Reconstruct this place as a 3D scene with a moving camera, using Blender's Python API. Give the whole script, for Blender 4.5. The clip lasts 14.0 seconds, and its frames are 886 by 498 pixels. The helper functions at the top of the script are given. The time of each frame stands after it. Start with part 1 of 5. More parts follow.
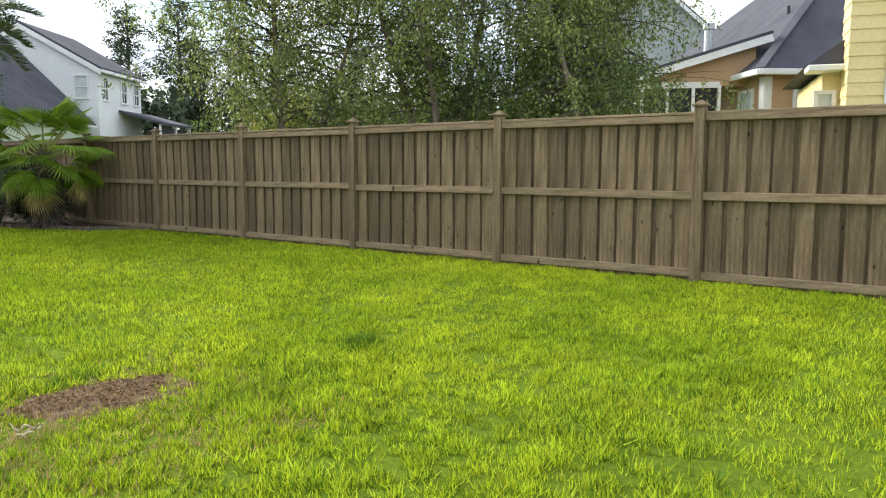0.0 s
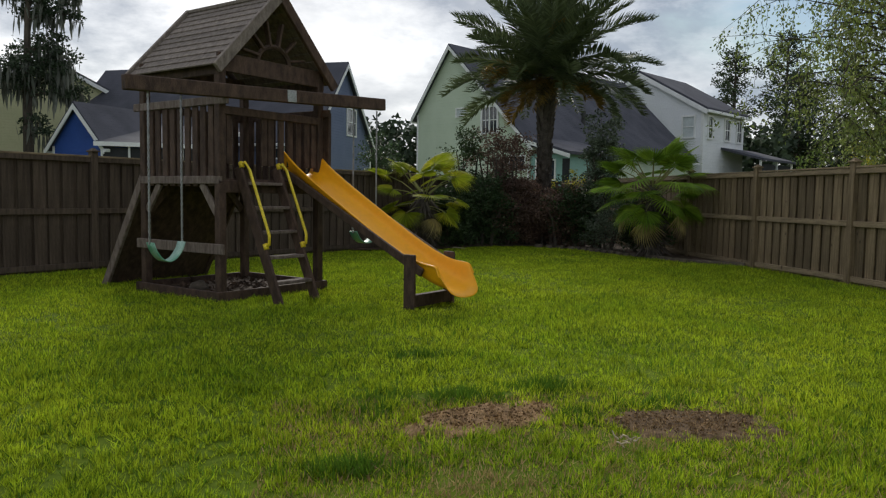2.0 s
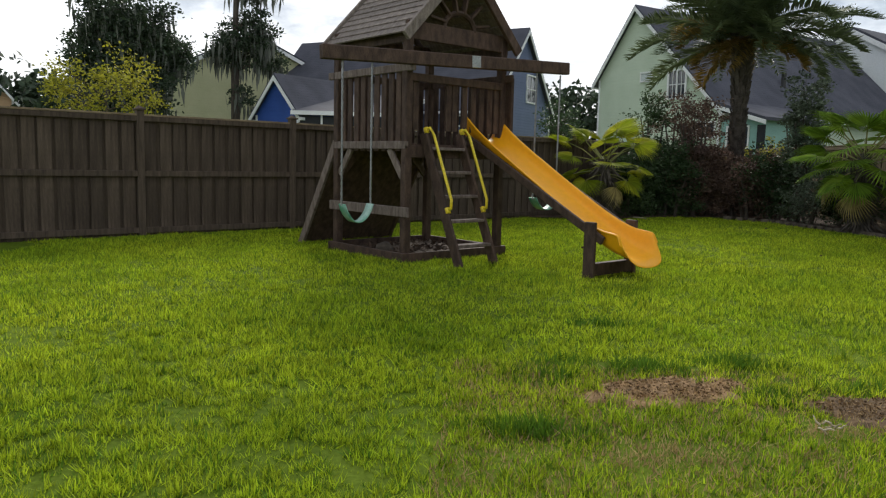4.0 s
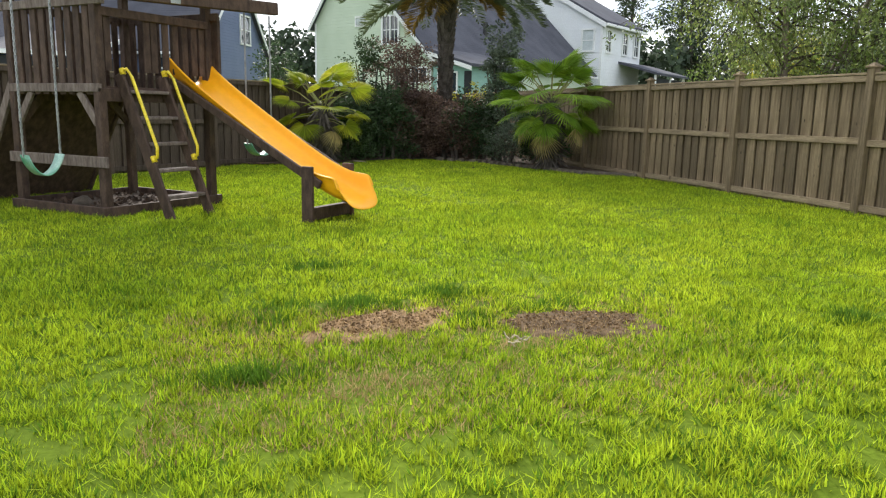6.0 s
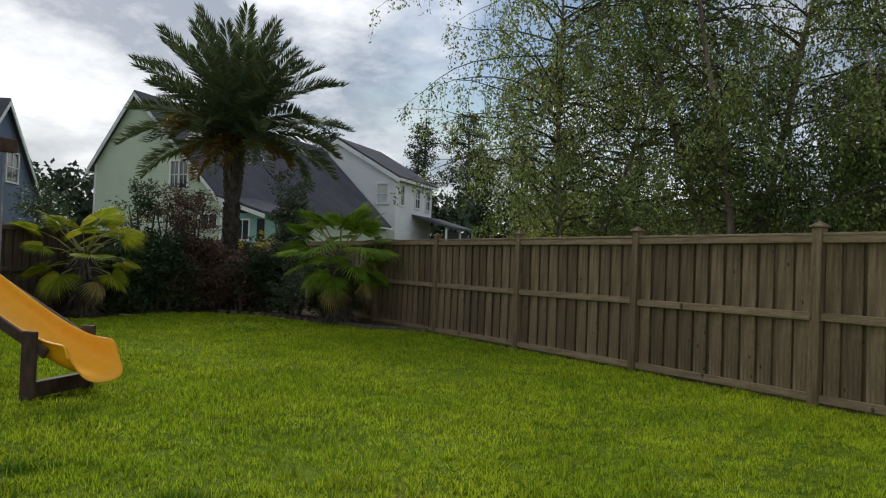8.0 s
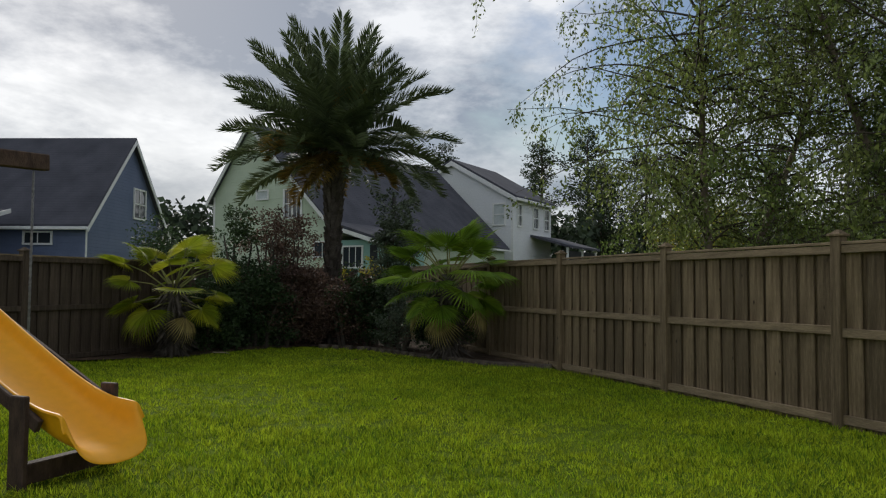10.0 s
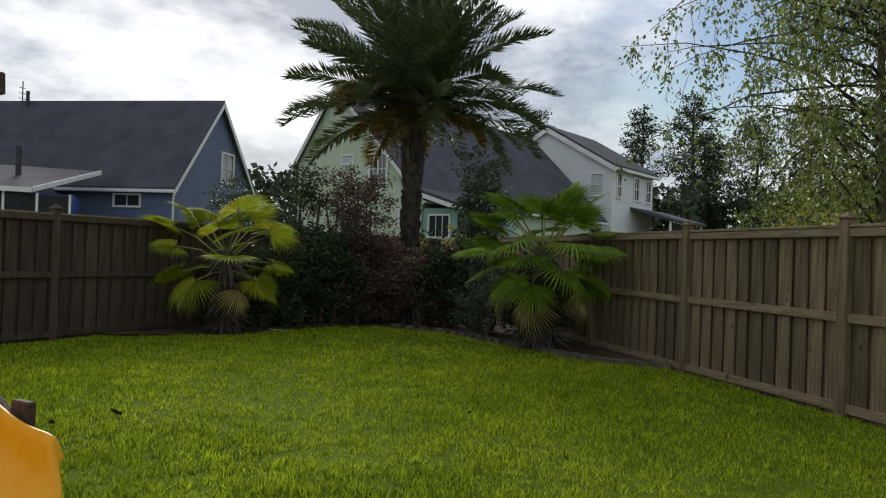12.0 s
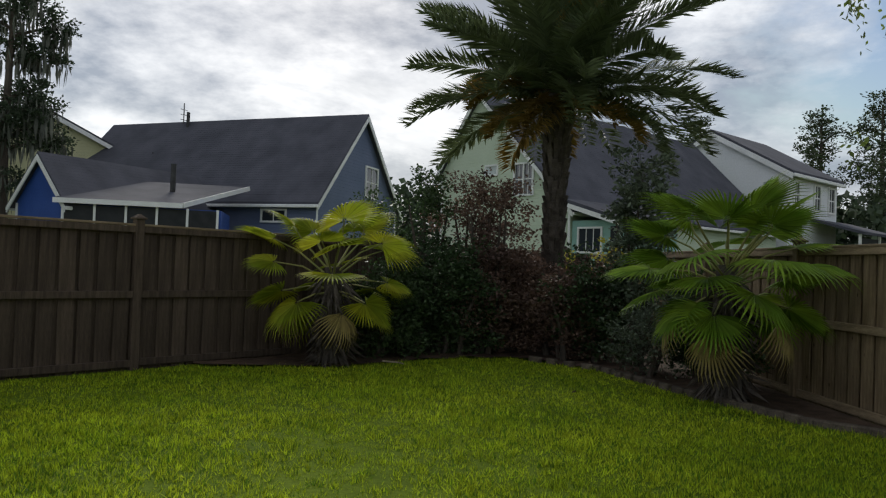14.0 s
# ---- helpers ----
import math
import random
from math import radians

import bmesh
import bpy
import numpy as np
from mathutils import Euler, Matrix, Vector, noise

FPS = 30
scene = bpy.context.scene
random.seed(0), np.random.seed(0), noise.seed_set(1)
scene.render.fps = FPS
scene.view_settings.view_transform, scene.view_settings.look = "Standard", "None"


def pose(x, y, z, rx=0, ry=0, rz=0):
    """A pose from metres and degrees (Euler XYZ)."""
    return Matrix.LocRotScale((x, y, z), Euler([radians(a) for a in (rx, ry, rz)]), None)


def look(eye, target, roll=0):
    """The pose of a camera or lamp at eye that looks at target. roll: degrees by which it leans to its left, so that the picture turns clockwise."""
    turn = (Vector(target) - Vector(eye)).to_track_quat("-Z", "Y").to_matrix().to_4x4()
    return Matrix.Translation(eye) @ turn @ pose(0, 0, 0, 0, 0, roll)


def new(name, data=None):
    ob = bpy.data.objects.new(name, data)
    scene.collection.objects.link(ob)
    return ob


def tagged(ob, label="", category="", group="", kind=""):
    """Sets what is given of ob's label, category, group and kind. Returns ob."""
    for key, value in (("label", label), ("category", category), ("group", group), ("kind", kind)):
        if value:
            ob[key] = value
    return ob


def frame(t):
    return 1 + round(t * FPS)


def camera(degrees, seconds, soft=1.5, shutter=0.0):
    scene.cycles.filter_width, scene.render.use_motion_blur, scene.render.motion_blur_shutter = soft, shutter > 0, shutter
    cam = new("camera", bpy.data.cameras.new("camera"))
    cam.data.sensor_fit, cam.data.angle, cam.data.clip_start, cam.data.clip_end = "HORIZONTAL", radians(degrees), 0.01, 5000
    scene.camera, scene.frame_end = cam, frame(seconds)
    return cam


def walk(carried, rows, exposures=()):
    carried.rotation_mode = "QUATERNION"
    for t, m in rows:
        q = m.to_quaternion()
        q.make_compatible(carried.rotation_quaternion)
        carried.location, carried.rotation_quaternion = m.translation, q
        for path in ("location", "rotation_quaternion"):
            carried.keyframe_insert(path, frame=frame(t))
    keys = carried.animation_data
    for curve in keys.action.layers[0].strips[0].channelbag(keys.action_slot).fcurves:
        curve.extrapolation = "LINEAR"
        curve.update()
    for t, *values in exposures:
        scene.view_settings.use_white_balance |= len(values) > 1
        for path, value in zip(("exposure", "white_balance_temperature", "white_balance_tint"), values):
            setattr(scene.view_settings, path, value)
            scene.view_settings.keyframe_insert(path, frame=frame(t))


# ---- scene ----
cam = camera(61.7, 14.0, soft=1.2)
PATH = [
    (0, (-7.683, -12.256, 1.208), (-6.097, -11.06, 0.982), 0.0),
    (0.5, (-7.643, -12.21, 1.197), (-6.427, -10.638, 0.976), 1.3),
    (1, (-7.667, -12.234, 1.215), (-6.753, -10.464, 1.037), 1.2),
    (1.5, (-7.707, -12.254, 1.231), (-7.059, -10.366, 1.093), 1.3),
    (2, (-7.73, -12.222, 1.214), (-7.403, -10.254, 1.071), 0.9),
    (2.5, (-7.781, -12.225, 1.216), (-7.835, -10.234, 1.043), 1.5),
    (5, (-7.776, -12.202, 1.17), (-7.919, -10.23, 0.865), 1.3),
    (5.5, (-7.714, -12.213, 1.171), (-7.43, -10.263, 0.826), 1.2),
    (6, (-7.685, -12.238, 1.177), (-7.11, -10.357, 0.812), 1.1),
    (6.5, (-7.622, -12.239, 1.178), (-6.801, -10.452, 0.816), 1.4),
    (7, (-7.57, -12.173, 1.184), (-6.558, -10.46, 0.983), 2.0),
    (7.5, (-7.464, -11.977, 1.251), (-6.377, -10.298, 1.22), 1.3),
    (8, (-7.196, -11.655, 1.286), (-6.135, -9.96, 1.327), 2.1),
    (8.5, (-6.967, -11.243, 1.32), (-5.93, -9.547, 1.539), 2.4),
    (9, (-6.697, -10.8, 1.282), (-5.775, -9.039, 1.505), 1.6),
    (11.5, (-5.522, -8.432, 1.373), (-4.869, -6.543, 1.311), 1.9),
    (12, (-5.349, -7.901, 1.352), (-4.806, -5.976, 1.366), 1.9),
    (12.5, (-5.129, -7.387, 1.341), (-4.754, -5.423, 1.37), 0.9),
    (13, (-4.987, -6.886, 1.32), (-4.826, -4.893, 1.345), 1.6),
    (13.5, (-4.908, -6.215, 1.322), (-4.773, -4.22, 1.343), 1.0),
    (14, (-4.713, -5.771, 1.392), (-4.569, -3.776, 1.433), 2.1),
]
walk(cam, [(t, look(eye, target, roll)) for t, eye, target, roll in PATH], exposures=((0, 1.35), (0.5, 1.3), (1.0, 1.0), (1.5, 0.35), (2.0, 0.0), (2.7, 0.15), (4.8, 0.7), (5.5, 1.1), (6.5, 1.5), (7.0, 1.35), (7.5, 0.6), (8.0, 0.0), (8.7, -0.55), (9.2, -0.5), (11.3, 0.1), (12.0, 0.05), (13.0, -0.25), (14.0, -0.1)))

# ---- world, sun ----
SUN_EL, SUN_AZ = radians(30), radians(4)   # azimuth measured from +y towards -x
world = bpy.data.worlds.new("overcast_sky")
scene.world = world
world.use_nodes = True
wn, wl = world.node_tree.nodes, world.node_tree.links
wn.clear()
w_out, w_bg = wn.new("ShaderNodeOutputWorld"), wn.new("ShaderNodeBackground")
w_sky = wn.new("ShaderNodeTexSky")
w_sky.sky_type, w_sky.sun_disc = "NISHITA", False
w_sky.sun_elevation, w_sky.sun_rotation = SUN_EL, -SUN_AZ
w_sky.air_density, w_sky.dust_density = 1.0, 0.6
w_co = wn.new("ShaderNodeTexCoord")
w_map = wn.new("ShaderNodeMapping")
w_map.inputs["Scale"].default_value = (1.0, 1.0, 2.3)
w_n1, w_n2 = wn.new("ShaderNodeTexNoise"), wn.new("ShaderNodeTexNoise")
w_n1.inputs["Scale"].default_value, w_n1.inputs["Detail"].default_value, w_n1.inputs["Roughness"].default_value = 2.3, 9, 0.58
w_n2.inputs["Scale"].default_value, w_n2.inputs["Detail"].default_value, w_n2.inputs["Roughness"].default_value = 3.0, 10, 0.6
w_n1.inputs["Distortion"].default_value = 0.4
w_r1, w_r2 = wn.new("ShaderNodeValToRGB"), wn.new("ShaderNodeValToRGB")
w_r1.color_ramp.elements[0].position, w_r1.color_ramp.elements[1].position = 0.36, 0.50
w_r2.color_ramp.elements[0].position, w_r2.color_ramp.elements[1].position = 0.41, 0.58
w_r2.color_ramp.elements[0].color = (0.30, 0.335, 0.40, 1)
w_r2.color_ramp.elements[1].color = (1.12, 1.12, 1.12, 1)
w_mul, w_add, w_mix = (wn.new("ShaderNodeMix") for _ in range(3))
for node in (w_mul, w_add, w_mix):
    node.data_type = "RGBA"
SKY_STRENGTH, CLOUD_GAIN = 0.10, 8.5
w_mul.blend_type = "MULTIPLY"
w_mul.inputs["Factor"].default_value = 1.0
w_mul.inputs["B"].default_value = (CLOUD_GAIN, CLOUD_GAIN, CLOUD_GAIN, 1)
w_add.blend_type = "ADD"
w_add.inputs["Factor"].default_value = 0.22
w_bg.inputs["Strength"].default_value = SKY_STRENGTH
wl.new(w_co.outputs["Generated"], w_map.inputs["Vector"])
wl.new(w_map.outputs["Vector"], w_n1.inputs["Vector"])
wl.new(w_map.outputs["Vector"], w_n2.inputs["Vector"])
wl.new(w_n1.outputs["Fac"], w_r1.inputs["Fac"])
wl.new(w_n2.outputs["Fac"], w_r2.inputs["Fac"])
wl.new(w_r2.outputs["Color"], w_mul.inputs["A"])
wl.new(w_mul.outputs["Result"], w_add.inputs["A"])
wl.new(w_sky.outputs["Color"], w_add.inputs["B"])
wl.new(w_r1.outputs["Color"], w_mix.inputs["Factor"])
w_cap = wn.new("ShaderNodeMix")
w_cap.data_type, w_cap.blend_type = "RGBA", "DARKEN"
w_cap.inputs["Factor"].default_value = 1.0
w_cap.inputs["B"].default_value = (6.5, 6.8, 7.2, 1)
wl.new(w_sky.outputs["Color"], w_cap.inputs["A"])
wl.new(w_cap.outputs["Result"], w_mix.inputs["A"])
wl.new(w_add.outputs["Result"], w_mix.inputs["B"])
wl.new(w_mix.outputs["Result"], w_bg.inputs["Color"])
wl.new(w_bg.outputs["Background"], w_out.inputs["Surface"])

sun = new("sun", bpy.data.lights.new("sun", "SUN"))
sun.data.energy, sun.data.angle, sun.data.color = 2.6, radians(22), (1.0, 0.95, 0.86)
sun_from = Vector((-math.sin(SUN_AZ) * math.cos(SUN_EL), math.cos(SUN_AZ) * math.cos(SUN_EL), math.sin(SUN_EL)))
sun.matrix_world = look(sun_from * 50, (0, 0, 0))


# ---- materials ----
def material(name, c1, c2, scale=8.0, rough=0.7, bump=0.2, stretch=(1, 1, 1), fine=60.0, vary=0.0, metal=0.0,
             coords="Object", translucent=0.0, spec=0.3, knots=0.0, grit=1.0):
    """Two-scale mottled surface: c1 to c2 by a broad noise, darker fine grain, bump, and a shift by object or island."""
    m = bpy.data.materials.new(name)
    m.use_nodes = True
    n, l = m.node_tree.nodes, m.node_tree.links
    b = n["Principled BSDF"]
    b.inputs["Roughness"].default_value, b.inputs["Metallic"].default_value = rough, metal
    b.inputs["Specular IOR Level"].default_value = spec
    co, mp = n.new("ShaderNodeTexCoord"), n.new("ShaderNodeMapping")
    mp.inputs["Scale"].default_value = stretch
    l.new(co.outputs[coords], mp.inputs["Vector"])
    a, f = n.new("ShaderNodeTexNoise"), n.new("ShaderNodeTexNoise")
    a.inputs["Scale"].default_value, a.inputs["Detail"].default_value = scale, 5
    f.inputs["Scale"].default_value, f.inputs["Detail"].default_value = fine, 4
    l.new(mp.outputs["Vector"], a.inputs["Vector"])
    l.new(mp.outputs["Vector"], f.inputs["Vector"])
    ramp = n.new("ShaderNodeValToRGB")
    ramp.color_ramp.elements[0].position, ramp.color_ramp.elements[1].position = 0.32, 0.68
    ramp.color_ramp.elements[0].color, ramp.color_ramp.elements[1].color = (*c1, 1), (*c2, 1)
    l.new(a.outputs["Fac"], ramp.inputs["Fac"])
    grain = n.new("ShaderNodeMapRange")
    grain.inputs["From Min"].default_value, grain.inputs["From Max"].default_value = 0.3, 0.7
    grain.inputs["To Min"].default_value, grain.inputs["To Max"].default_value = 1 - 0.22 * grit, 1 + 0.16 * grit
    l.new(f.outputs["Fac"], grain.inputs["Value"])
    hsv = n.new("ShaderNodeHueSaturation")
    l.new(ramp.outputs["Color"], hsv.inputs["Color"])
    if vary:
        info = n.new("ShaderNodeObjectInfo")
        geo = n.new("ShaderNodeNewGeometry")
        add = n.new("ShaderNodeMath")
        add.operation = "ADD"
        l.new(info.outputs["Random"], add.inputs[0])
        l.new(geo.outputs["Random Per Island"], add.inputs[1])
        frac = n.new("ShaderNodeMath")
        frac.operation = "FRACT"
        l.new(add.outputs[0], frac.inputs[0])
        spread = n.new("ShaderNodeMapRange")
        spread.inputs["To Min"].default_value, spread.inputs["To Max"].default_value = 1 - vary, 1 + vary
        l.new(frac.outputs[0], spread.inputs["Value"])
        both = n.new("ShaderNodeMath")
        both.operation = "MULTIPLY"
        l.new(spread.outputs[0], both.inputs[0])
        l.new(grain.outputs[0], both.inputs[1])
        l.new(both.outputs[0], hsv.inputs["Value"])
    else:
        l.new(grain.outputs[0], hsv.inputs["Value"])
    l.new(hsv.outputs["Color"], b.inputs["Base Color"])
    if knots:
        vm, vo, vr, kn = n.new("ShaderNodeMapping"), n.new("ShaderNodeTexVoronoi"), n.new("ShaderNodeMapRange"), n.new("ShaderNodeMix")
        vm.inputs["Scale"].default_value = (2.2, 2.2, 1.0)
        vo.inputs["Scale"].default_value = knots
        vr.inputs["From Min"].default_value, vr.inputs["From Max"].default_value = 0.04, 0.10
        info2, shift = n.new("ShaderNodeObjectInfo"), n.new("ShaderNodeVectorMath")
        shift.operation = "ADD"
        push = n.new("ShaderNodeVectorMath")
        push.operation, push.inputs["Scale"].default_value = "SCALE", 1.0
        times = n.new("ShaderNodeMath")
        times.operation, times.inputs[1].default_value = "MULTIPLY", 50.0
        l.new(info2.outputs["Random"], times.inputs[0])
        l.new(co.outputs["Object"], vm.inputs["Vector"])
        l.new(vm.outputs["Vector"], shift.inputs[0])
        l.new(times.outputs[0], shift.inputs[1])
        l.new(shift.outputs[0], vo.inputs["Vector"])
        l.new(vo.outputs["Distance"], vr.inputs["Value"])
        kn.data_type = "RGBA"
        kn.inputs["A"].default_value = (c1[0] * 0.25, c1[1] * 0.22, c1[2] * 0.2, 1)
        l.new(vr.outputs[0], kn.inputs["Factor"])
        l.new(hsv.outputs["Color"], kn.inputs["B"])
        l.new(kn.outputs["Result"], b.inputs["Base Color"])
    if bump:
        bp = n.new("ShaderNodeBump")
        bp.inputs["Strength"].default_value, bp.inputs["Distance"].default_value = bump, 0.01
        l.new(f.outputs["Fac"], bp.inputs["Height"])
        l.new(bp.outputs["Normal"], b.inputs["Normal"])
    if translucent:
        tr, mx = n.new("ShaderNodeBsdfTranslucent"), n.new("ShaderNodeMixShader")
        mx.inputs["Fac"].default_value = translucent
        l.new(hsv.outputs["Color"], tr.inputs["Color"])
        l.new(b.outputs["BSDF"], mx.inputs[1])
        l.new(tr.outputs["BSDF"], mx.inputs[2])
        l.new(mx.outputs["Shader"], n["Material Output"].inputs["Surface"])
    return m


def lapped(name, c1, c2, pitch, rough=0.6, depth=0.02):
    """Horizontal lapped courses (siding, shingles), each course stepping out at its foot."""
    m = material(name, c1, c2, 0.8, rough, 0, fine=14, grit=0.3)
    n, l = m.node_tree.nodes, m.node_tree.links
    co, sep, mul, fr = (n.new("ShaderNode" + k) for k in ("TexCoord", "SeparateXYZ", "Math", "Math"))
    mul.operation, fr.operation = "DIVIDE", "FRACT"
    mul.inputs[1].default_value = pitch
    l.new(co.outputs["Object"], sep.inputs[0])
    l.new(sep.outputs["Z"], mul.inputs[0])
    l.new(mul.outputs[0], fr.inputs[0])
    bp = n.new("ShaderNodeBump")
    bp.inputs["Strength"].default_value, bp.inputs["Distance"].default_value, bp.invert = 1.0, depth, True
    l.new(fr.outputs[0], bp.inputs["Height"])
    l.new(bp.outputs["Normal"], n["Principled BSDF"].inputs["Normal"])
    return m


M_FENCE = material("weathered_pine", (0.118, 0.084, 0.047), (0.245, 0.182, 0.108), 3, 0.85, 0.5, (9, 9, 0.7), 22, vary=0.3, knots=3.2)
M_FENCE_RAIL = material("weathered_pine_rail", (0.18, 0.132, 0.079), (0.32, 0.243, 0.15), 3, 0.85, 0.5, (1.2, 9, 9), 22, vary=0.12, knots=1.6)
# left fence: base colour about half as bright as M_FENCE
M_FENCE_DARK = material("dark_weathered_fence", (0.062, 0.045, 0.032), (0.112, 0.083, 0.06), 3, 0.9, 0.5, (9, 9, 0.7), 22, vary=0.2)
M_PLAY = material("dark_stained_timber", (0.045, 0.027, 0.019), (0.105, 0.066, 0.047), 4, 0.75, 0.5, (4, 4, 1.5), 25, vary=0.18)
# lighter, greyer tone of the timber: -x side members and rungs
M_PLAY_PALE = material("pale_stained_timber", (0.11, 0.08, 0.066), (0.22, 0.175, 0.15), 5, 0.85, 0.4, (5, 5, 1.2), 25, vary=0.15)
M_ROOFWOOD = material("weathered_roof_boards", (0.13, 0.105, 0.09), (0.24, 0.20, 0.17), 4, 0.85, 0.5, (6, 6, 2), 25, vary=0.15)
M_YELLOW = material("yellow_slide_plastic", (0.82, 0.35, 0.005), (0.88, 0.41, 0.008), 1.2, 0.4, 0.02, fine=18, spec=0.35, grit=0.2)
M_YELLOW_METAL = material("yellow_coated_tube", (0.75, 0.55, 0.02), (0.85, 0.65, 0.04), 6, 0.4, 0.0, spec=0.5)
M_GREEN_STRAP = material("green_swing_strap", (0.05, 0.28, 0.16), (0.42, 0.55, 0.48), 3, 0.45, 0.0)
M_CHAIN = material("galvanised_chain", (0.30, 0.30, 0.31), (0.45, 0.45, 0.46), 12, 0.45, 0.0, metal=0.9)
M_PLATE = material("galvanised_plate", (0.35, 0.37, 0.38), (0.5, 0.52, 0.53), 12, 0.5, 0.0, metal=0.6)
M_MULCH = material("wood_mulch", (0.04, 0.025, 0.016), (0.10, 0.064, 0.042), 6, 0.95, 0.6, vary=0.4)
M_SOIL = material("bare_soil", (0.11, 0.066, 0.03), (0.25, 0.155, 0.072), 14, 0.95, 0.8, fine=40, vary=0.5)
M_STRAW = material("dry_grass", (0.30, 0.20, 0.09), (0.50, 0.36, 0.17), 9, 0.9, 0.2, vary=0.35, translucent=0.2)
M_TURF = material("lawn_turf", (0.07, 0.11, 0.01), (0.125, 0.175, 0.016), 0.9, 0.95, 0.8, fine=28, spec=0.03)
M_BLADE = material("grass_blade", (0.29, 0.40, 0.018), (0.48, 0.56, 0.03), 0.8, 0.7, 0.0, fine=3, vary=0.5, translucent=0.35, spec=0.12)
M_BLADE_DARK = material("lush_grass_blade", (0.07, 0.15, 0.012), (0.13, 0.24, 0.022), 1.2, 0.75, 0.0, fine=3, vary=0.3, translucent=0.3, spec=0.12)
M_SHINGLE = lapped("charcoal_shingles", (0.05, 0.052, 0.066), (0.08, 0.082, 0.10), 0.14, 0.9, 0.012)
M_GREEN_SIDING = lapped("pale_green_siding", (0.42, 0.50, 0.36), (0.47, 0.55, 0.41), 0.2, depth=0.05)
M_TEAL_SIDING = lapped("teal_siding", (0.20, 0.36, 0.31), (0.24, 0.41, 0.36), 0.17)
M_WHITE_SIDING = lapped("white_siding", (0.66, 0.68, 0.70), (0.72, 0.74, 0.76), 0.17)
M_BLUE_SIDING = lapped("slate_blue_siding", (0.10, 0.13, 0.21), (0.13, 0.16, 0.25), 0.17)
M_DEEP_BLUE = lapped("deep_blue_siding", (0.02, 0.06, 0.24), (0.03, 0.08, 0.30), 0.17)
M_OLIVE_SIDING = lapped("khaki_green_siding", (0.42, 0.42, 0.24), (0.48, 0.47, 0.28), 0.17)
M_TAN_SIDING = lapped("tan_orange_siding", (0.42, 0.27, 0.15), (0.48, 0.32, 0.18), 0.17)
M_CREAM_SIDING = lapped("cream_yellow_siding", (0.72, 0.58, 0.26), (0.78, 0.64, 0.32), 0.24, depth=0.03)
M_GREY_SIDING = lapped("grey_green_siding", (0.30, 0.34, 0.33), (0.36, 0.40, 0.38), 0.17)
M_TRIM = material("white_trim_paint", (0.70, 0.71, 0.70), (0.78, 0.79, 0.78), 2, 0.5, 0.0)
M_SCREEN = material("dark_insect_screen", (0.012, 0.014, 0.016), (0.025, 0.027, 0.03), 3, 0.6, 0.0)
M_PIPE = material("dark_vent_pipe", (0.03, 0.03, 0.03), (0.06, 0.06, 0.06), 4, 0.6, 0.0)
M_BARK = material("birch_bark", (0.16, 0.12, 0.10), (0.34, 0.27, 0.22), 6, 0.9, 0.6, (1, 1, 0.4), 25)
M_BARK_DARK = material("dark_bark", (0.05, 0.042, 0.035), (0.11, 0.09, 0.07), 5, 0.95, 0.8, (1, 1, 0.3), 25)
M_PALM_BARK = material("palm_trunk_fibre", (0.055, 0.045, 0.037), (0.125, 0.107, 0.09), 9, 0.95, 0.8, fine=40, vary=0.25)
M_BIRCH_LEAF = material("birch_leaf", (0.11, 0.17, 0.04), (0.27, 0.31, 0.085), 0.45, 0.4, 0.0, fine=2, vary=0.55, translucent=0.42, spec=0.45)
M_PINE_LEAF = material("pine_needles", (0.03, 0.05, 0.02), (0.06, 0.085, 0.035), 0.4, 0.7, 0.0, fine=2, vary=0.4, translucent=0.15)
M_OAK_LEAF = material("oak_leaf", (0.03, 0.05, 0.028), (0.06, 0.085, 0.045), 0.4, 0.7, 0.0, fine=2, vary=0.4, translucent=0.15)
M_MOSS = material("hanging_moss", (0.10, 0.11, 0.09), (0.17, 0.18, 0.15), 2, 0.95, 0.0, vary=0.3, translucent=0.2)
M_YELLOWGREEN = material("yellow_green_leaf", (0.26, 0.27, 0.02), (0.42, 0.38, 0.04), 0.6, 0.6, 0.0, fine=2, vary=0.35, translucent=0.35)
M_FAN = material("fan_palm_leaf", (0.19, 0.27, 0.016), (0.42, 0.42, 0.03), 1.5, 0.6, 0.0, fine=4, vary=0.25, translucent=0.45, spec=0.15)
M_FAN_GREEN = material("green_fan_palm_leaf", (0.12, 0.23, 0.02), (0.25, 0.36, 0.032), 1.5, 0.55, 0.0, fine=4, vary=0.3, translucent=0.35, spec=0.2)
M_FAN_DRY = material("dry_fan_palm_leaf", (0.30, 0.23, 0.08), (0.42, 0.34, 0.13), 2, 0.7, 0.0, fine=4, vary=0.3, translucent=0.3)
M_FROND = material("feather_palm_leaf", (0.07, 0.10, 0.05), (0.15, 0.185, 0.085), 0.7, 0.5, 0.0, fine=3, vary=0.35, translucent=0.25)
M_FROND_DRY = material("orange_palm_leaf", (0.20, 0.13, 0.03), (0.30, 0.20, 0.05), 1, 0.6, 0.0, fine=3, vary=0.35, translucent=0.3)
M_STEM = material("palm_stalk", (0.16, 0.18, 0.05), (0.28, 0.26, 0.09), 3, 0.6, 0.0)
M_RED_LEAF = material("reddish_shrub_leaf", (0.10, 0.062, 0.05), (0.21, 0.135, 0.095), 0.8, 0.6, 0.0, fine=3, vary=0.45, translucent=0.3)
M_SHRUB_LEAF = material("dark_shrub_leaf", (0.03, 0.06, 0.022), (0.07, 0.11, 0.04), 0.8, 0.5, 0.0, fine=3, vary=0.45, translucent=0.25)
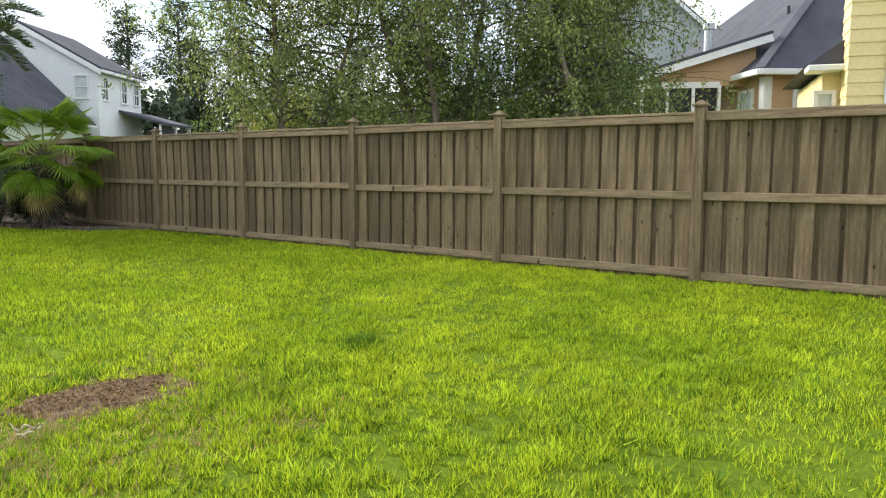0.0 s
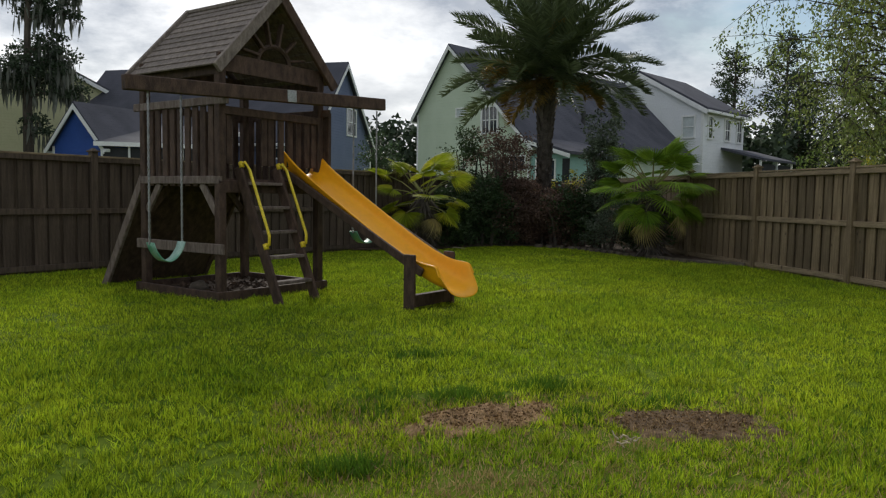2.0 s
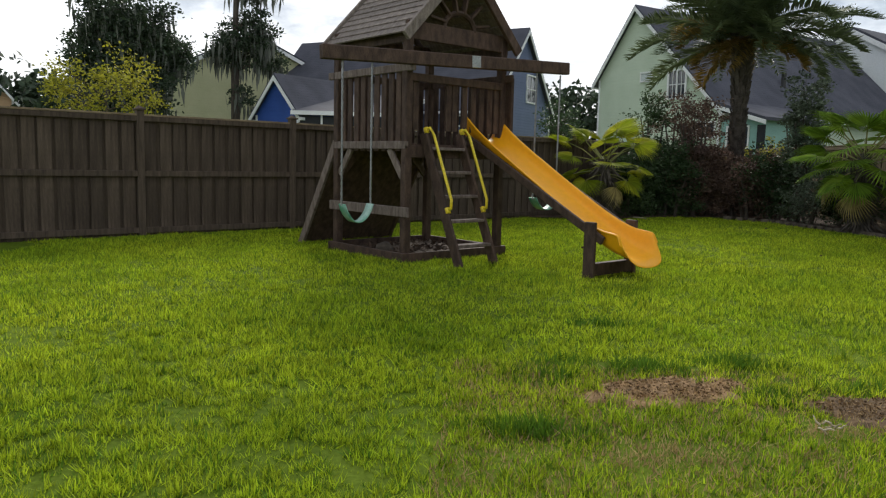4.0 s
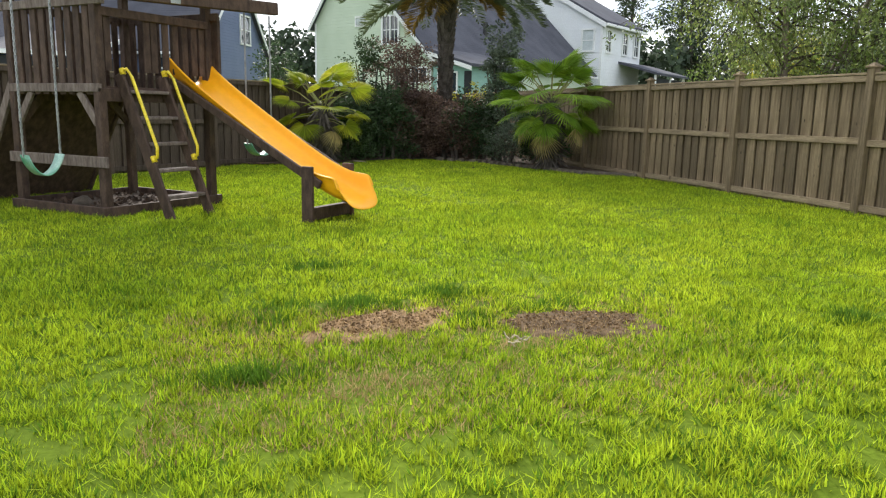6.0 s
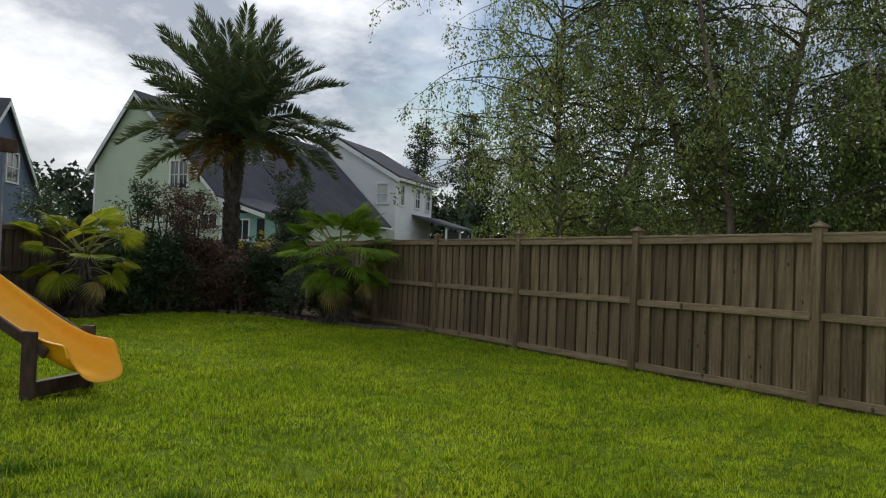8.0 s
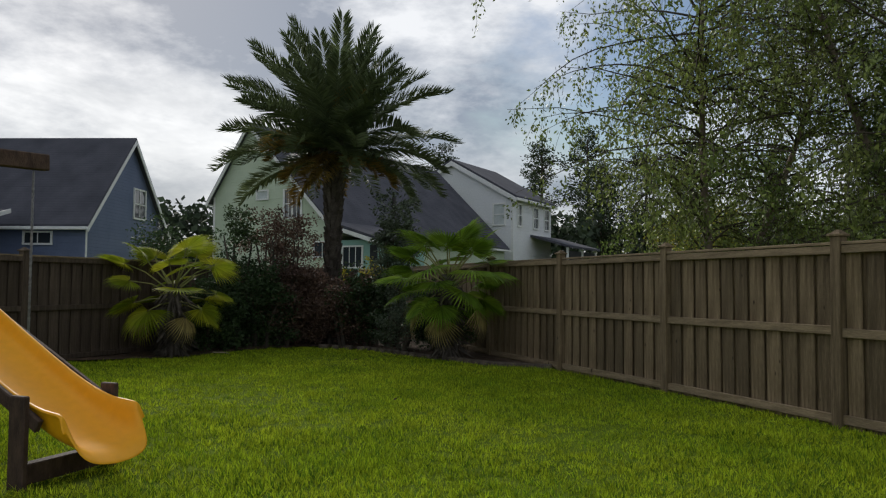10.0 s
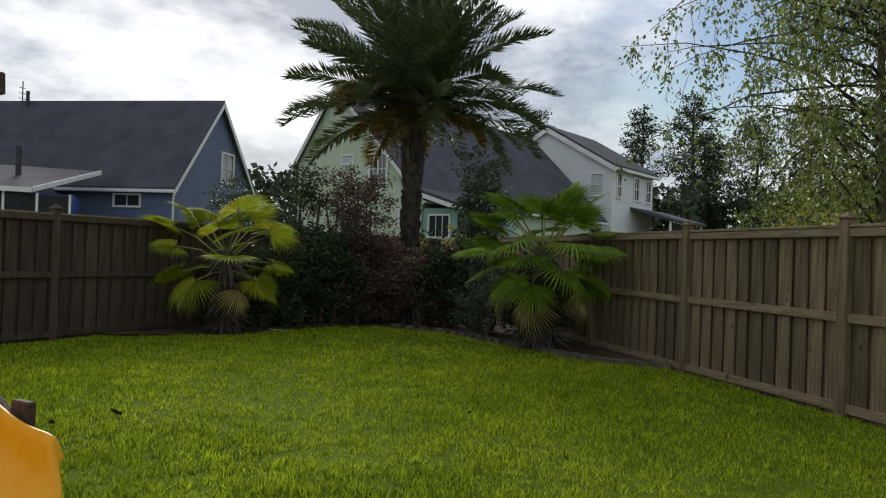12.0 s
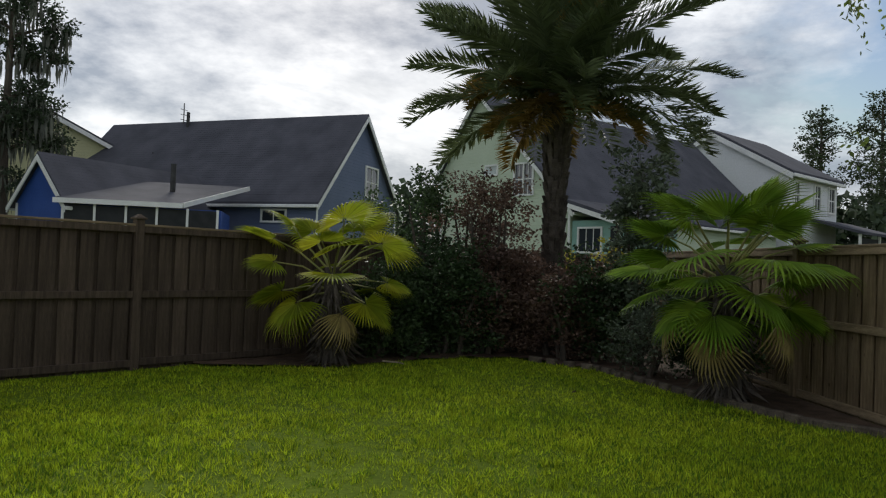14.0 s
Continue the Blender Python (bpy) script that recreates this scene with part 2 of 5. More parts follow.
M_GREY_LEAF = material("grey_green_shrub_leaf", (0.08, 0.11, 0.07), (0.15, 0.18, 0.12), 0.8, 0.5, 0.0, fine=3, vary=0.4, translucent=0.25)
M_STONE = material("bed_edging_stone", (0.06, 0.048, 0.036), (0.13, 0.105, 0.08), 8, 0.9, 0.5, vary=0.25)
M_LITTER = material("pale_dead_roots", (0.36, 0.29, 0.2), (0.52, 0.43, 0.32), 10, 0.9, 0.2, vary=0.25)
M_DEADLEAF = material("dead_leaf", (0.05, 0.03, 0.02), (0.09, 0.055, 0.035), 10, 0.8, 0.2)
M_FARGRASS = material("far_ground", (0.10, 0.15, 0.03), (0.17, 0.20, 0.06), 0.05, 0.95, 0.2, fine=3)

M_PANE = bpy.data.materials.new("window_glass")
M_PANE.use_nodes = True
pane_b = M_PANE.node_tree.nodes["Principled BSDF"]
pane_b.inputs["Base Color"].default_value = (0.03, 0.037, 0.045, 1)
pane_b.inputs["Roughness"].default_value, pane_b.inputs["Specular IOR Level"].default_value = 0.06, 0.8
M_BLIND = material("white_window_blind", (0.45, 0.50, 0.50), (0.55, 0.60, 0.60), 3, 0.5, 0.0)


# ---- mesh helpers ----
def thing(name, at=(0, 0, 0), turn=0.0, label="", category="", group="", kind=""):
    ob = new(name)
    ob.matrix_basis = pose(*at, 0, 0, turn)
    return tagged(ob, label, category, group, kind)


def mesh_of(bm, name, mat, smooth=False):
    me = bpy.data.meshes.new(name)
    bm.to_mesh(me)
    bm.free()
    me.materials.append(mat)
    if smooth:
        me.polygons.foreach_set("use_smooth", [True] * len(me.polygons))
    return me


def part(name, bm, mat, parent, label="", smooth=False, kind=""):
    ob = new(name, mesh_of(bm, name, mat, smooth))
    ob.parent = parent
    return tagged(ob, label, kind=kind)


def box(bm, c, s, bevel=0.0, turn=None):
    """A box with centre c and size s, bevelled, turned by a matrix about its centre."""
    made = bmesh.ops.create_cube(bm, size=1.0)["verts"]
    m = Matrix.Translation(c) @ (turn or Matrix()) @ Matrix.Diagonal((*s, 1))
    bmesh.ops.transform(bm, matrix=m, verts=made)
    if bevel:
        edges = list({e for v in made for e in v.link_edges})
        bmesh.ops.bevel(bm, geom=edges, offset=bevel, segments=1, affect="EDGES")
    return bm


def bar(bm, p, q, w, h, bevel=0.0, up=(0, 0, 1)):
    """A timber from p to q; w across, h along up."""
    p, q = Vector(p), Vector(q)
    d = (q - p).normalized()
    side = d.cross(Vector(up))
    side = side.normalized() if side.length > 1e-4 else Vector((1, 0, 0))
    top = side.cross(d)
    rot = Matrix((side, d, top)).transposed().to_4x4()
    return box(bm, (p + q) / 2, (w, (q - p).length, h), bevel, rot)


def tube(bm, points, radii, sides=8, closed_ends=True):
    """A tapered tube along points."""
    pts = [Vector(p) for p in points]
    rings = []
    ref = Vector((0.31, 0.77, 0.55)).normalized()
    for i, p in enumerate(pts):
        d = (pts[min(i + 1, len(pts) - 1)] - pts[max(i - 1, 0)]).normalized()
        a = d.cross(ref)
        a = a.normalized() if a.length > 0.05 else d.cross(Vector((1, 0, 0))).normalized()
        b = d.cross(a)
        r = radii[i] if isinstance(radii, (list, tuple)) else radii
        rings.append([bm.verts.new(p + r * (math.cos(k * math.tau / sides) * a + math.sin(k * math.tau / sides) * b)) for k in range(sides)])
    for r0, r1 in zip(rings, rings[1:]):
        for k in range(sides):
            bm.faces.new((r0[k], r0[(k + 1) % sides], r1[(k + 1) % sides], r1[k]))
    if closed_ends:
        bm.faces.new(rings[0][::-1])
        bm.faces.new(rings[-1])
    return bm


def prism(bm, outline, y0, y1):
    """An outline in the xz plane, drawn out from y0 to y1."""
    a = [bm.verts.new((x, y0, z)) for x, z in outline]
    b = [bm.verts.new((x, y1, z)) for x, z in outline]
    bm.faces.new(a)
    bm.faces.new(b[::-1])
    for i in range(len(a)):
        j = (i + 1) % len(a)
        bm.faces.new((a[j], a[i], b[i], b[j]))
    bmesh.ops.recalc_face_normals(bm, faces=bm.faces)
    return bm


def scatter_mesh(name, mat, parent, verts, faces, label="", kind=""):
    """One mesh out of arrays: verts (n, 3), faces (m, 3) or (m, 4)."""
    me = bpy.data.meshes.new(name)
    k = faces.shape[1]
    me.vertices.add(len(verts))
    me.vertices.foreach_set("co", np.asarray(verts, np.float32).ravel())
    me.loops.add(faces.size)
    me.loops.foreach_set("vertex_index", np.asarray(faces, np.int32).ravel())
    me.polygons.add(len(faces))
    me.polygons.foreach_set("loop_start", np.arange(0, faces.size, k, dtype=np.int32))
    me.update(calc_edges=True)
    me.materials.append(mat)
    ob = new(name, me)
    if parent:
        ob.parent = parent
    return tagged(ob, label, kind=kind)


rng = np.random.default_rng(7)


def leaf_quads(centres, along, size, width=0.55, jitter=0.5):
    """Kite-shaped leaves: centre, direction of the midrib, length."""
    n = len(centres)
    d = along + rng.normal(0, jitter, (n, 3))
    d /= np.linalg.norm(d, axis=1, keepdims=True) + 1e-9
    r = rng.normal(0, 1, (n, 3))
    s = np.cross(d, r)
    s /= np.linalg.norm(s, axis=1, keepdims=True) + 1e-9
    size = np.asarray(size).reshape(-1, 1) * np.ones((n, 1))
    v = np.empty((n, 4, 3))
    v[:, 0] = centres
    v[:, 1] = centres + d * size * 0.45 + s * size * width * 0.5
    v[:, 2] = centres + d * size
    v[:, 3] = centres + d * size * 0.45 - s * size * width * 0.5
    f = np.arange(n * 4).reshape(n, 4)
    return v.reshape(-1, 3), f


# ---- ground ----
bm = bmesh.new()
bmesh.ops.create_grid(bm, x_segments=8, y_segments=8, size=900)
ground = new("ground", mesh_of(bm, "ground", M_FARGRASS))
ground.location = (0, 0, -0.06)
tagged(ground, "grassy ground reaching beyond the fences and houses", "ground", kind="structure")

bm = bmesh.new()
NX, NY, X0, Y0, STEP = 75, 120, -15.0, -18.0, 0.25
grid = [[bm.verts.new((X0 + i * STEP, Y0 + j * STEP, 0.015 * noise.noise((i * 0.11, j * 0.11, 0)))) for i in range(NX)] for j in range(NY)]
for j in range(NY - 1):
    for i in range(NX - 1):
        x, y = X0 + (i + 0.5) * STEP, Y0 + (j + 0.5) * STEP
        if x < 0.2 and y < x + 11.3:
            bm.faces.new((grid[j][i], grid[j][i + 1], grid[j + 1][i + 1], grid[j + 1][i]))
bmesh.ops.delete(bm, geom=[v for v in bm.verts if not v.link_faces], context="VERTS")
lawn = new("lawn", mesh_of(bm, "lawn", M_TURF, True))
tagged(lawn, "mown bright green lawn inside the fences", "lawn", kind="structure")

for at, rx, ry, turn in (((-6.84, -8.33), 0.50, 0.22, 20), ((-5.74, -8.58), 0.50, 0.26, -12)):
    bm = bmesh.new()
    rings = [[bm.verts.new((0, 0, 0.004))]]
    for k in range(1, 9):
        ring = []
        for a in range(40):
            th = a * math.tau / 40
            wob = 1 + (0.6 * noise.noise((2 * math.cos(th), 2 * math.sin(th), rx * 30)) + 0.25 * noise.noise((6 * math.cos(th), 6 * math.sin(th), rx * 70))) * k / 8
            x, y = rx * k / 8 * math.cos(th) * wob, ry * k / 8 * math.sin(th) * wob
            ring.append(bm.verts.new((x, y, 0.002 + 0.02 * noise.noise((x * 14, y * 14, rx)) * (1 - k / 8) - 0.014 * (k == 8))))
        rings.append(ring)
    for a in range(40):
        bm.faces.new((rings[0][0], rings[1][a], rings[1][(a + 1) % 40]))
    for r0, r1 in zip(rings[1:], rings[2:]):
        for a in range(40):
            bm.faces.new((r0[a], r1[a], r1[(a + 1) % 40], r0[(a + 1) % 40]))
    spot = new("soil_patch", mesh_of(bm, "soil_patch", M_SOIL, True))
    spot.matrix_basis = pose(*at, 0.012, 0, 0, turn)
    tagged(spot, "bare brown soil patch worn into the lawn", "soil patch", "bare patches in the lawn", "stuff")


# ---- fences ----
def fence_panel(parent, p, q, mat, mat_rail, top=1.71, boards=11, side=1):
    """Posts stand at p and q; boards overlap, two rows of battens, three rails on the yard side."""
    p, q = Vector((*p, 0)), Vector((*q, 0))
    d = (q - p).normalized()
    n = Vector((-d.y, d.x, 0)) * side
    ang = math.atan2(d.y, d.x)
    rot = Matrix.Rotation(ang, 4, "Z")
    length = (q - p).length - 0.10
    w = length / boards
    for i in range(boards * 2 + 1):
        rear = i % 2 == 0
        k = i // 2
        along = min(max(0.05 + i * w / 2, 0.09), length + 0.01)
        c = p + d * along - n * (0.052 if rear else 0.014 + 0.006 * random.random())
        key = ("picket", round(w, 3), k % 4, rear, mat.name)
        if key not in board_meshes:
            bm = bmesh.new()
            wide = w * 0.82 if rear else w * 0.80 + 0.006 * (k % 4 - 1.5)
            box(bm, (0, 0, 0), (wide, 0.018, top - 0.02 + 0.012 * (k % 3 - 1)), 0.003)
            board_meshes[key] = mesh_of(bm, "picket", mat)
        ob = new("picket", board_meshes[key])
        ob.matrix_basis = Matrix.Translation(c + d * random.uniform(-0.008, 0.008) + Vector((0, 0, -0.02 + (top - 0.02) / 2 + random.uniform(-0.006, 0.006)))) @ rot @ Matrix.Rotation(radians(random.uniform(-0.5, 0.5)), 4, "Y") @ Matrix.Rotation(radians(random.uniform(-3, 3)), 4, "Z")
        ob.parent = parent
    for name, z, h, proud in (("bottom_rail", 0.08, 0.085, 0.028), ("middle_rail", 0.90, 0.085, 0.028), ("top_rail", top - 0.035, 0.075, 0.032)):
        key = (name, round(length, 3), mat_rail.name)
        if key not in board_meshes:
            bm = bmesh.new()
            box(bm, (0, 0, 0), (length + 0.012, 0.036, h), 0.005)
            board_meshes[key] = mesh_of(bm, name, mat_rail)
        ob = new(name, board_meshes[key])
        ob.matrix_basis = Matrix.Translation((p + q) / 2 + n * proud * 0.72 + Vector((0, 0, z + random.uniform(-0.008, 0.008)))) @ rot @ Matrix.Rotation(radians(random.uniform(-0.25, 0.25)), 4, "Y")
        ob.parent = parent
    if ("cap_board", round(length, 3)) not in board_meshes:
        bm = bmesh.new()
        box(bm, (0, 0, 0), (length + 0.012, 0.085, 0.028), 0.004)
        board_meshes[("cap_board", round(length, 3))] = mesh_of(bm, "cap_board", mat_rail)
    ob = new("cap_board", board_meshes[("cap_board", round(length, 3))])
    ob.matrix_basis = Matrix.Translation((p + q) / 2 + Vector((0, 0, top + 0.018))) @ rot
    ob.parent = parent


def fence_post(parent, p, mat, turn, top=1.795):
    key = ("post", mat.name, top)
    if key not in board_meshes:
        bm = bmesh.new()
        box(bm, (0, 0, top / 2 - 0.05), (0.105, 0.105, top + 0.1), 0.006)
        board_meshes[key] = mesh_of(bm, "post", mat)
        bm = bmesh.new()
        box(bm, (0, 0, top + 0.012), (0.145, 0.145, 0.024), 0.004)
        vs = bmesh.ops.create_cone(bm, cap_ends=True, segments=4, radius1=0.082, radius2=0.02, depth=0.04)["verts"]
        bmesh.ops.transform(bm, matrix=Matrix.Translation((0, 0, top + 0.044)) @ Matrix.Rotation(radians(45), 4, "Z"), verts=vs)
        board_meshes[("post_cap", mat.name, top)] = mesh_of(bm, "post_cap", mat)
    post = new("post", board_meshes[key])
    post.matrix_basis = pose(*p, 0, random.uniform(-0.4, 0.4), random.uniform(-0.4, 0.4), turn)
    post.parent = parent
    cap = new("post_cap", board_meshes[("post_cap", mat.name, top)])
    cap.parent = post


board_meshes = {}
fence_right = thing("fence_right", label="weathered brown board fence with capped posts beside lawn", category="fence", kind="structure")
SPAN = 2.44
for k in range(-4, 8):
    fence_post(fence_right, (-0.02, -SPAN * k), M_FENCE, 0)
    if k < 7:
        fence_panel(fence_right, (0.0, -SPAN * k), (0.0, -SPAN * (k + 1)), M_FENCE, M_FENCE_RAIL, side=-1)
fence_panel(fence_right, (0.0, SPAN * 4), (0.0, 11.1), M_FENCE, M_FENCE_RAIL, side=1, boards=5)
fence_left = thing("fence_left", label="dark weathered board fence behind the playset", category="fence", kind="structure")
U = Vector((0.707107, 0.707107, 0))
def b_ok(q):
    return q.x < -0.1


for k in range(-3, 7):
    a = Vector((-11.17, -0.1, 0)) + U * SPAN * k
    if b_ok(a):
        fence_post(fence_left, (a.x, a.y), M_FENCE_DARK, 45)
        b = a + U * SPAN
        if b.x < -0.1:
            fence_panel(fence_left, (a.x, a.y), (b.x, b.y), M_FENCE_DARK, M_FENCE_DARK, side=-1, boards=11)
last = Vector((-11.17, -0.1, 0)) + U * SPAN * 6
fence_panel(fence_left, (last.x, last.y), (-0.08, 11.02), M_FENCE_DARK, M_FENCE_DARK, side=-1, boards=3)


# ---- playset: local x along the front, local -y out of the front, origin at the near front corner ----
TW, TD = 1.5, 1.42
DECK, RAIL, EAVE, RIDGE = 1.37, 2.22, 2.62, 3.50
play = thing("playset", (-8.82, -3.70, 0), 45, "dark stained wooden playset tower with gable roof", "playset")
for i, (x, y) in enumerate(((0, 0), (TW, 0), (0, TD), (TW, TD))):
    part("corner_post", box(bmesh.new(), (x, y, 1.33), (0.095, 0.095, 2.70), 0.008), M_PLAY, play)
part("deck", box(bmesh.new(), (TW / 2, TD / 2, DECK - 0.02), (TW, TD, 0.04), 0.004), M_PLAY, play)
for y in (-0.03, TD + 0.03):
    part("deck_beam", box(bmesh.new(), (TW / 2, y, DECK - 0.09), (TW + 0.1, 0.04, 0.14), 0.006), M_PLAY, play)
# beam and rail on the -x side get the lighter timber tone
for x in (-0.03, TW + 0.03):
    part("deck_beam", box(bmesh.new(), (x, TD / 2, DECK - 0.02), (0.04, TD + 0.1, 0.09), 0.006), M_PLAY_PALE if x < 0 else M_PLAY, play)
    part("top_rail", box(bmesh.new(), (x, TD / 2, RAIL), (0.04, TD + 0.34, 0.09), 0.006), M_PLAY_PALE if x < 0 else M_PLAY, play)
    for i in range(9):
        part("baluster", box(bmesh.new(), (x + 0.02 if x < 0 else x - 0.02, 0.14 + i * (TD - 0.28) / 8, 1.74), (0.022, 0.095, 0.92), 0.004), M_PLAY, play)
    part("header", box(bmesh.new(), (x, TD / 2, EAVE - 0.06), (0.04, TD + 0.1, 0.12), 0.006), M_PLAY, play)
part("top_rail", box(bmesh.new(), (TW / 2, TD + 0.03, RAIL), (TW + 0.1, 0.04, 0.09), 0.006), M_PLAY, play)
for i in range(9):
    part("baluster", box(bmesh.new(), (0.15 + i * (TW - 0.3) / 8, TD, 1.74), (0.085, 0.022, 0.92), 0.004), M_PLAY, play)
part("front_rail", box(bmesh.new(), (TW / 2, -0.03, RAIL - 0.1), (TW, 0.04, 0.09), 0.006), M_PLAY, play)
for i, x in enumerate((0.12, 0.62, 0.72, 0.88, 1.02, 1.16, 1.30, 1.42)):
    part("baluster", box(bmesh.new(), (x, 0.0, 1.84), (0.085, 0.022, 0.62), 0.004), M_PLAY, play)
part("side_panel", box(bmesh.new(), (TW + 0.07, -0.04, 1.78), (0.05, 0.2, 0.9), 0.006), M_PLAY, play)
part("low_rail", box(bmesh.new(), (-0.06, TD / 2 - 0.02, 0.585), (0.035, TD + 0.22, 0.115), 0.006), M_PLAY_PALE, play)
for y, s in ((0.05, 1), (TD - 0.05, -1)):
    part("knee_brace", bar(bmesh.new(), (-0.01, y, 0.98), (-0.01, y + s * 0.26, DECK - 0.06), 0.035, 0.09, 0.005), M_PLAY_PALE, play)
for x, s in ((0.05, 1), (TW - 0.05, -1)):
    part("knee_brace", bar(bmesh.new(), (x, TD, 0.98), (x + s * 0.26, TD, DECK - 0.1), 0.035, 0.09, 0.005), M_PLAY, play)
# gable roof: ridge runs front to back
OX, OY0, OY1 = 0.13, -0.14, TD + 0.14
run = TW / 2 + OX
slope = math.atan2(RIDGE - EAVE + 0.04, run)
slant = run / math.cos(slope)
for s in (-1, 1):
    roof = new("roof_slope")
    roof.parent = play
    bm = bmesh.new()
    for i in range(11):
        t0 = i / 11
        cx = TW / 2 + s * (run - run * (t0 + 0.5 / 11))
        cz = EAVE - 0.04 + (RIDGE - EAVE + 0.04) * (t0 + 0.5 / 11)
        rot = Matrix.Rotation(s * (slope - 0.10), 4, "Y")
        b = box(bmesh.new(), (cx, (OY0 + OY1) / 2, cz + 0.012), (slant / 11 + 0.025, OY1 - OY0 - 0.09, 0.018), 0.003, rot)
        ob = new("roof_board", mesh_of(b, "roof_board", M_ROOFWOOD))
        ob.parent = roof
    bm.free()
    for y in (OY0, OY1):
        a = (TW / 2 + s * (run + 0.02), y, EAVE - 0.08)
        b = (TW / 2 - s * 0.0, y, RIDGE + 0.0)
        part("rake_board", bar(bmesh.new(), a, b, 0.05, 0.12, 0.006), M_ROOFWOOD if s < 0 else M_PLAY, play)
part("ridge_board", box(bmesh.new(), (TW / 2, (OY0 + OY1) / 2, RIDGE + 0.01), (0.10, OY1 - OY0 + 0.04, 0.05), 0.01), M_ROOFWOOD, play)
for y in (-0.02, TD + 0.02):
    part("gable_beam", box(bmesh.new(), (TW / 2, y, EAVE + 0.02), (TW + 0.1, 0.04, 0.20), 0.006), M_PLAY, play)
    bm = bmesh.new()
    tube(bm, [(TW / 2 + 0.24 * math.cos(a), y, EAVE + 0.10 + 0.2 * math.sin(a)) for a in np.linspace(0, math.pi, 13)], 0.03, 6)
    part("sunburst_arch", bm, M_PLAY, play)
    for a in (20, 48, 76, 104, 132, 160):
        c, s = math.cos(radians(a)), math.sin(radians(a))
        part("sunburst_ray", bar(bmesh.new(), (TW / 2 + 0.24 * c, y, EAVE + 0.1 + 0.2 * s), (TW / 2 + (0.24 + 0.26) * c, y, EAVE + 0.1 + (0.2 + 0.3 * s) * s), 0.03, 0.07, 0.004, up=(0, 1, 0)), M_PLAY, play)
# ladder with tube handles
LX0, LX1 = 0.22, 0.77
for x in (LX0, LX1):
    part("ladder_rail", bar(bmesh.new(), (x, -0.72, -0.03), (x, -0.03, 1.50), 0.04, 0.13, 0.008, up=(0, -1, 0.4)), M_PLAY, play)
    bm = bmesh.new()
    def on_rail(z, off):
        return (x, -0.72 + 0.69 * (z + 0.03) / 1.53 - off * 0.91, z + off * 0.41)
    tube(bm, [on_rail(0.60, 0.06), on_rail(0.60, 0.12), on_rail(0.68, 0.165), on_rail(1.40, 0.165), on_rail(1.50, 0.13), on_rail(1.50, 0.06)], 0.017, 8)
    tube(bm, [on_rail(0.57, 0.062), on_rail(0.63, 0.062)], 0.03, 6)
    tube(bm, [on_rail(1.47, 0.062), on_rail(1.53, 0.062)], 0.03, 6)
    part("grab_handle", bm, M_YELLOW_METAL, play, "yellow metal grab handle", True)
for i in range(5):
    z = 0.23 + i * 0.272
    y = -0.72 + 0.69 * (z + 0.03) / 1.53
    part("rung", box(bmesh.new(), ((LX0 + LX1) / 2, y, z), (LX1 - LX0 - 0.04, 0.13, 0.036), 0.006), M_PLAY_PALE, play)
# slide: trough swept down the run
SX = 1.245
profile = [(-0.27, 0.285), (-0.255, 0.30), (-0.24, 0.285), (-0.225, 0.10), (-0.15, 0.025), (0, 0.0), (0.15, 0.025), (0.225, 0.10), (0.24, 0.285), (0.255, 0.30), (0.27, 0.285)]
path = [(0.12, 1.42), (-0.02, 1.415), (-0.16, 1.37), (-0.40, 1.23), (-0.85, 0.97), (-1.35, 0.68), (-1.8, 0.425), (-2.05, 0.305), (-2.21, 0.235), (-2.36, 0.205), (-2.43, 0.18), (-2.49, 0.14)]
bm = bmesh.new()
rows_out, rows_in = [], []
for i, (y, z) in enumerate(path):
    a, b = path[max(i - 1, 0)], path[min(i + 1, len(path) - 1)]
    ang = math.atan2(b[1] - a[1], -(b[0] - a[0]))
    k = (1.0, 1.1, 1.15, 1.0, 0.95, 0.92, 0.9, 0.88, 0.9, 0.98, 1.0, 0.92)[i]
    wide = 1.0 if i < 8 else 1 + 0.03 * (i - 7)
    rows_in.append([bm.verts.new((SX + px * 1.13 * wide, y - pz * k * math.sin(ang) * -1 * -1, z + pz * k * math.cos(ang))) for px, pz in profile])
for r0, r1 in zip(rows_in, rows_in[1:]):
    for j in range(len(profile) - 1):
        bm.faces.new((r0[j], r0[j + 1], r1[j + 1], r1[j]))
bmesh.ops.recalc_face_normals(bm, faces=bm.faces)
slide = part("slide", bm, M_YELLOW, play, "orange-yellow plastic slide", True)
thick = slide.modifiers.new("thick", "SOLIDIFY")
thick.thickness, thick.offset = 0.016, 0
sub = slide.modifiers.new("round", "SUBSURF")
sub.levels = sub.render_levels = 2
for s in (-1, 1):
    part("slide_side_rail", bar(bmesh.new(), (SX + s * 0.325, -0.02, 1.47), (SX + s * 0.325, -2.12, 0.40), 0.04, 0.09, 0.008), M_PLAY, play)
    part("slide_leg", box(bmesh.new(), (SX + s * 0.36, -1.98, 0.27), (0.045, 0.14, 0.64), 0.008), M_PLAY, play)
part("slide_cross_beam", box(bmesh.new(), (SX, -1.98, 0.09), (0.68, 0.09, 0.13), 0.008), M_PLAY, play)
# climbing ramp on the back
ang = math.atan2(0.88, DECK)
part("climbing_ramp", box(bmesh.new(), (TW / 2, TD + 0.49, DECK / 2), (TW - 0.05, 0.035, math.hypot(0.88, DECK)), 0.006, Matrix.Rotation(ang, 4, "X")), M_PLAY, play)
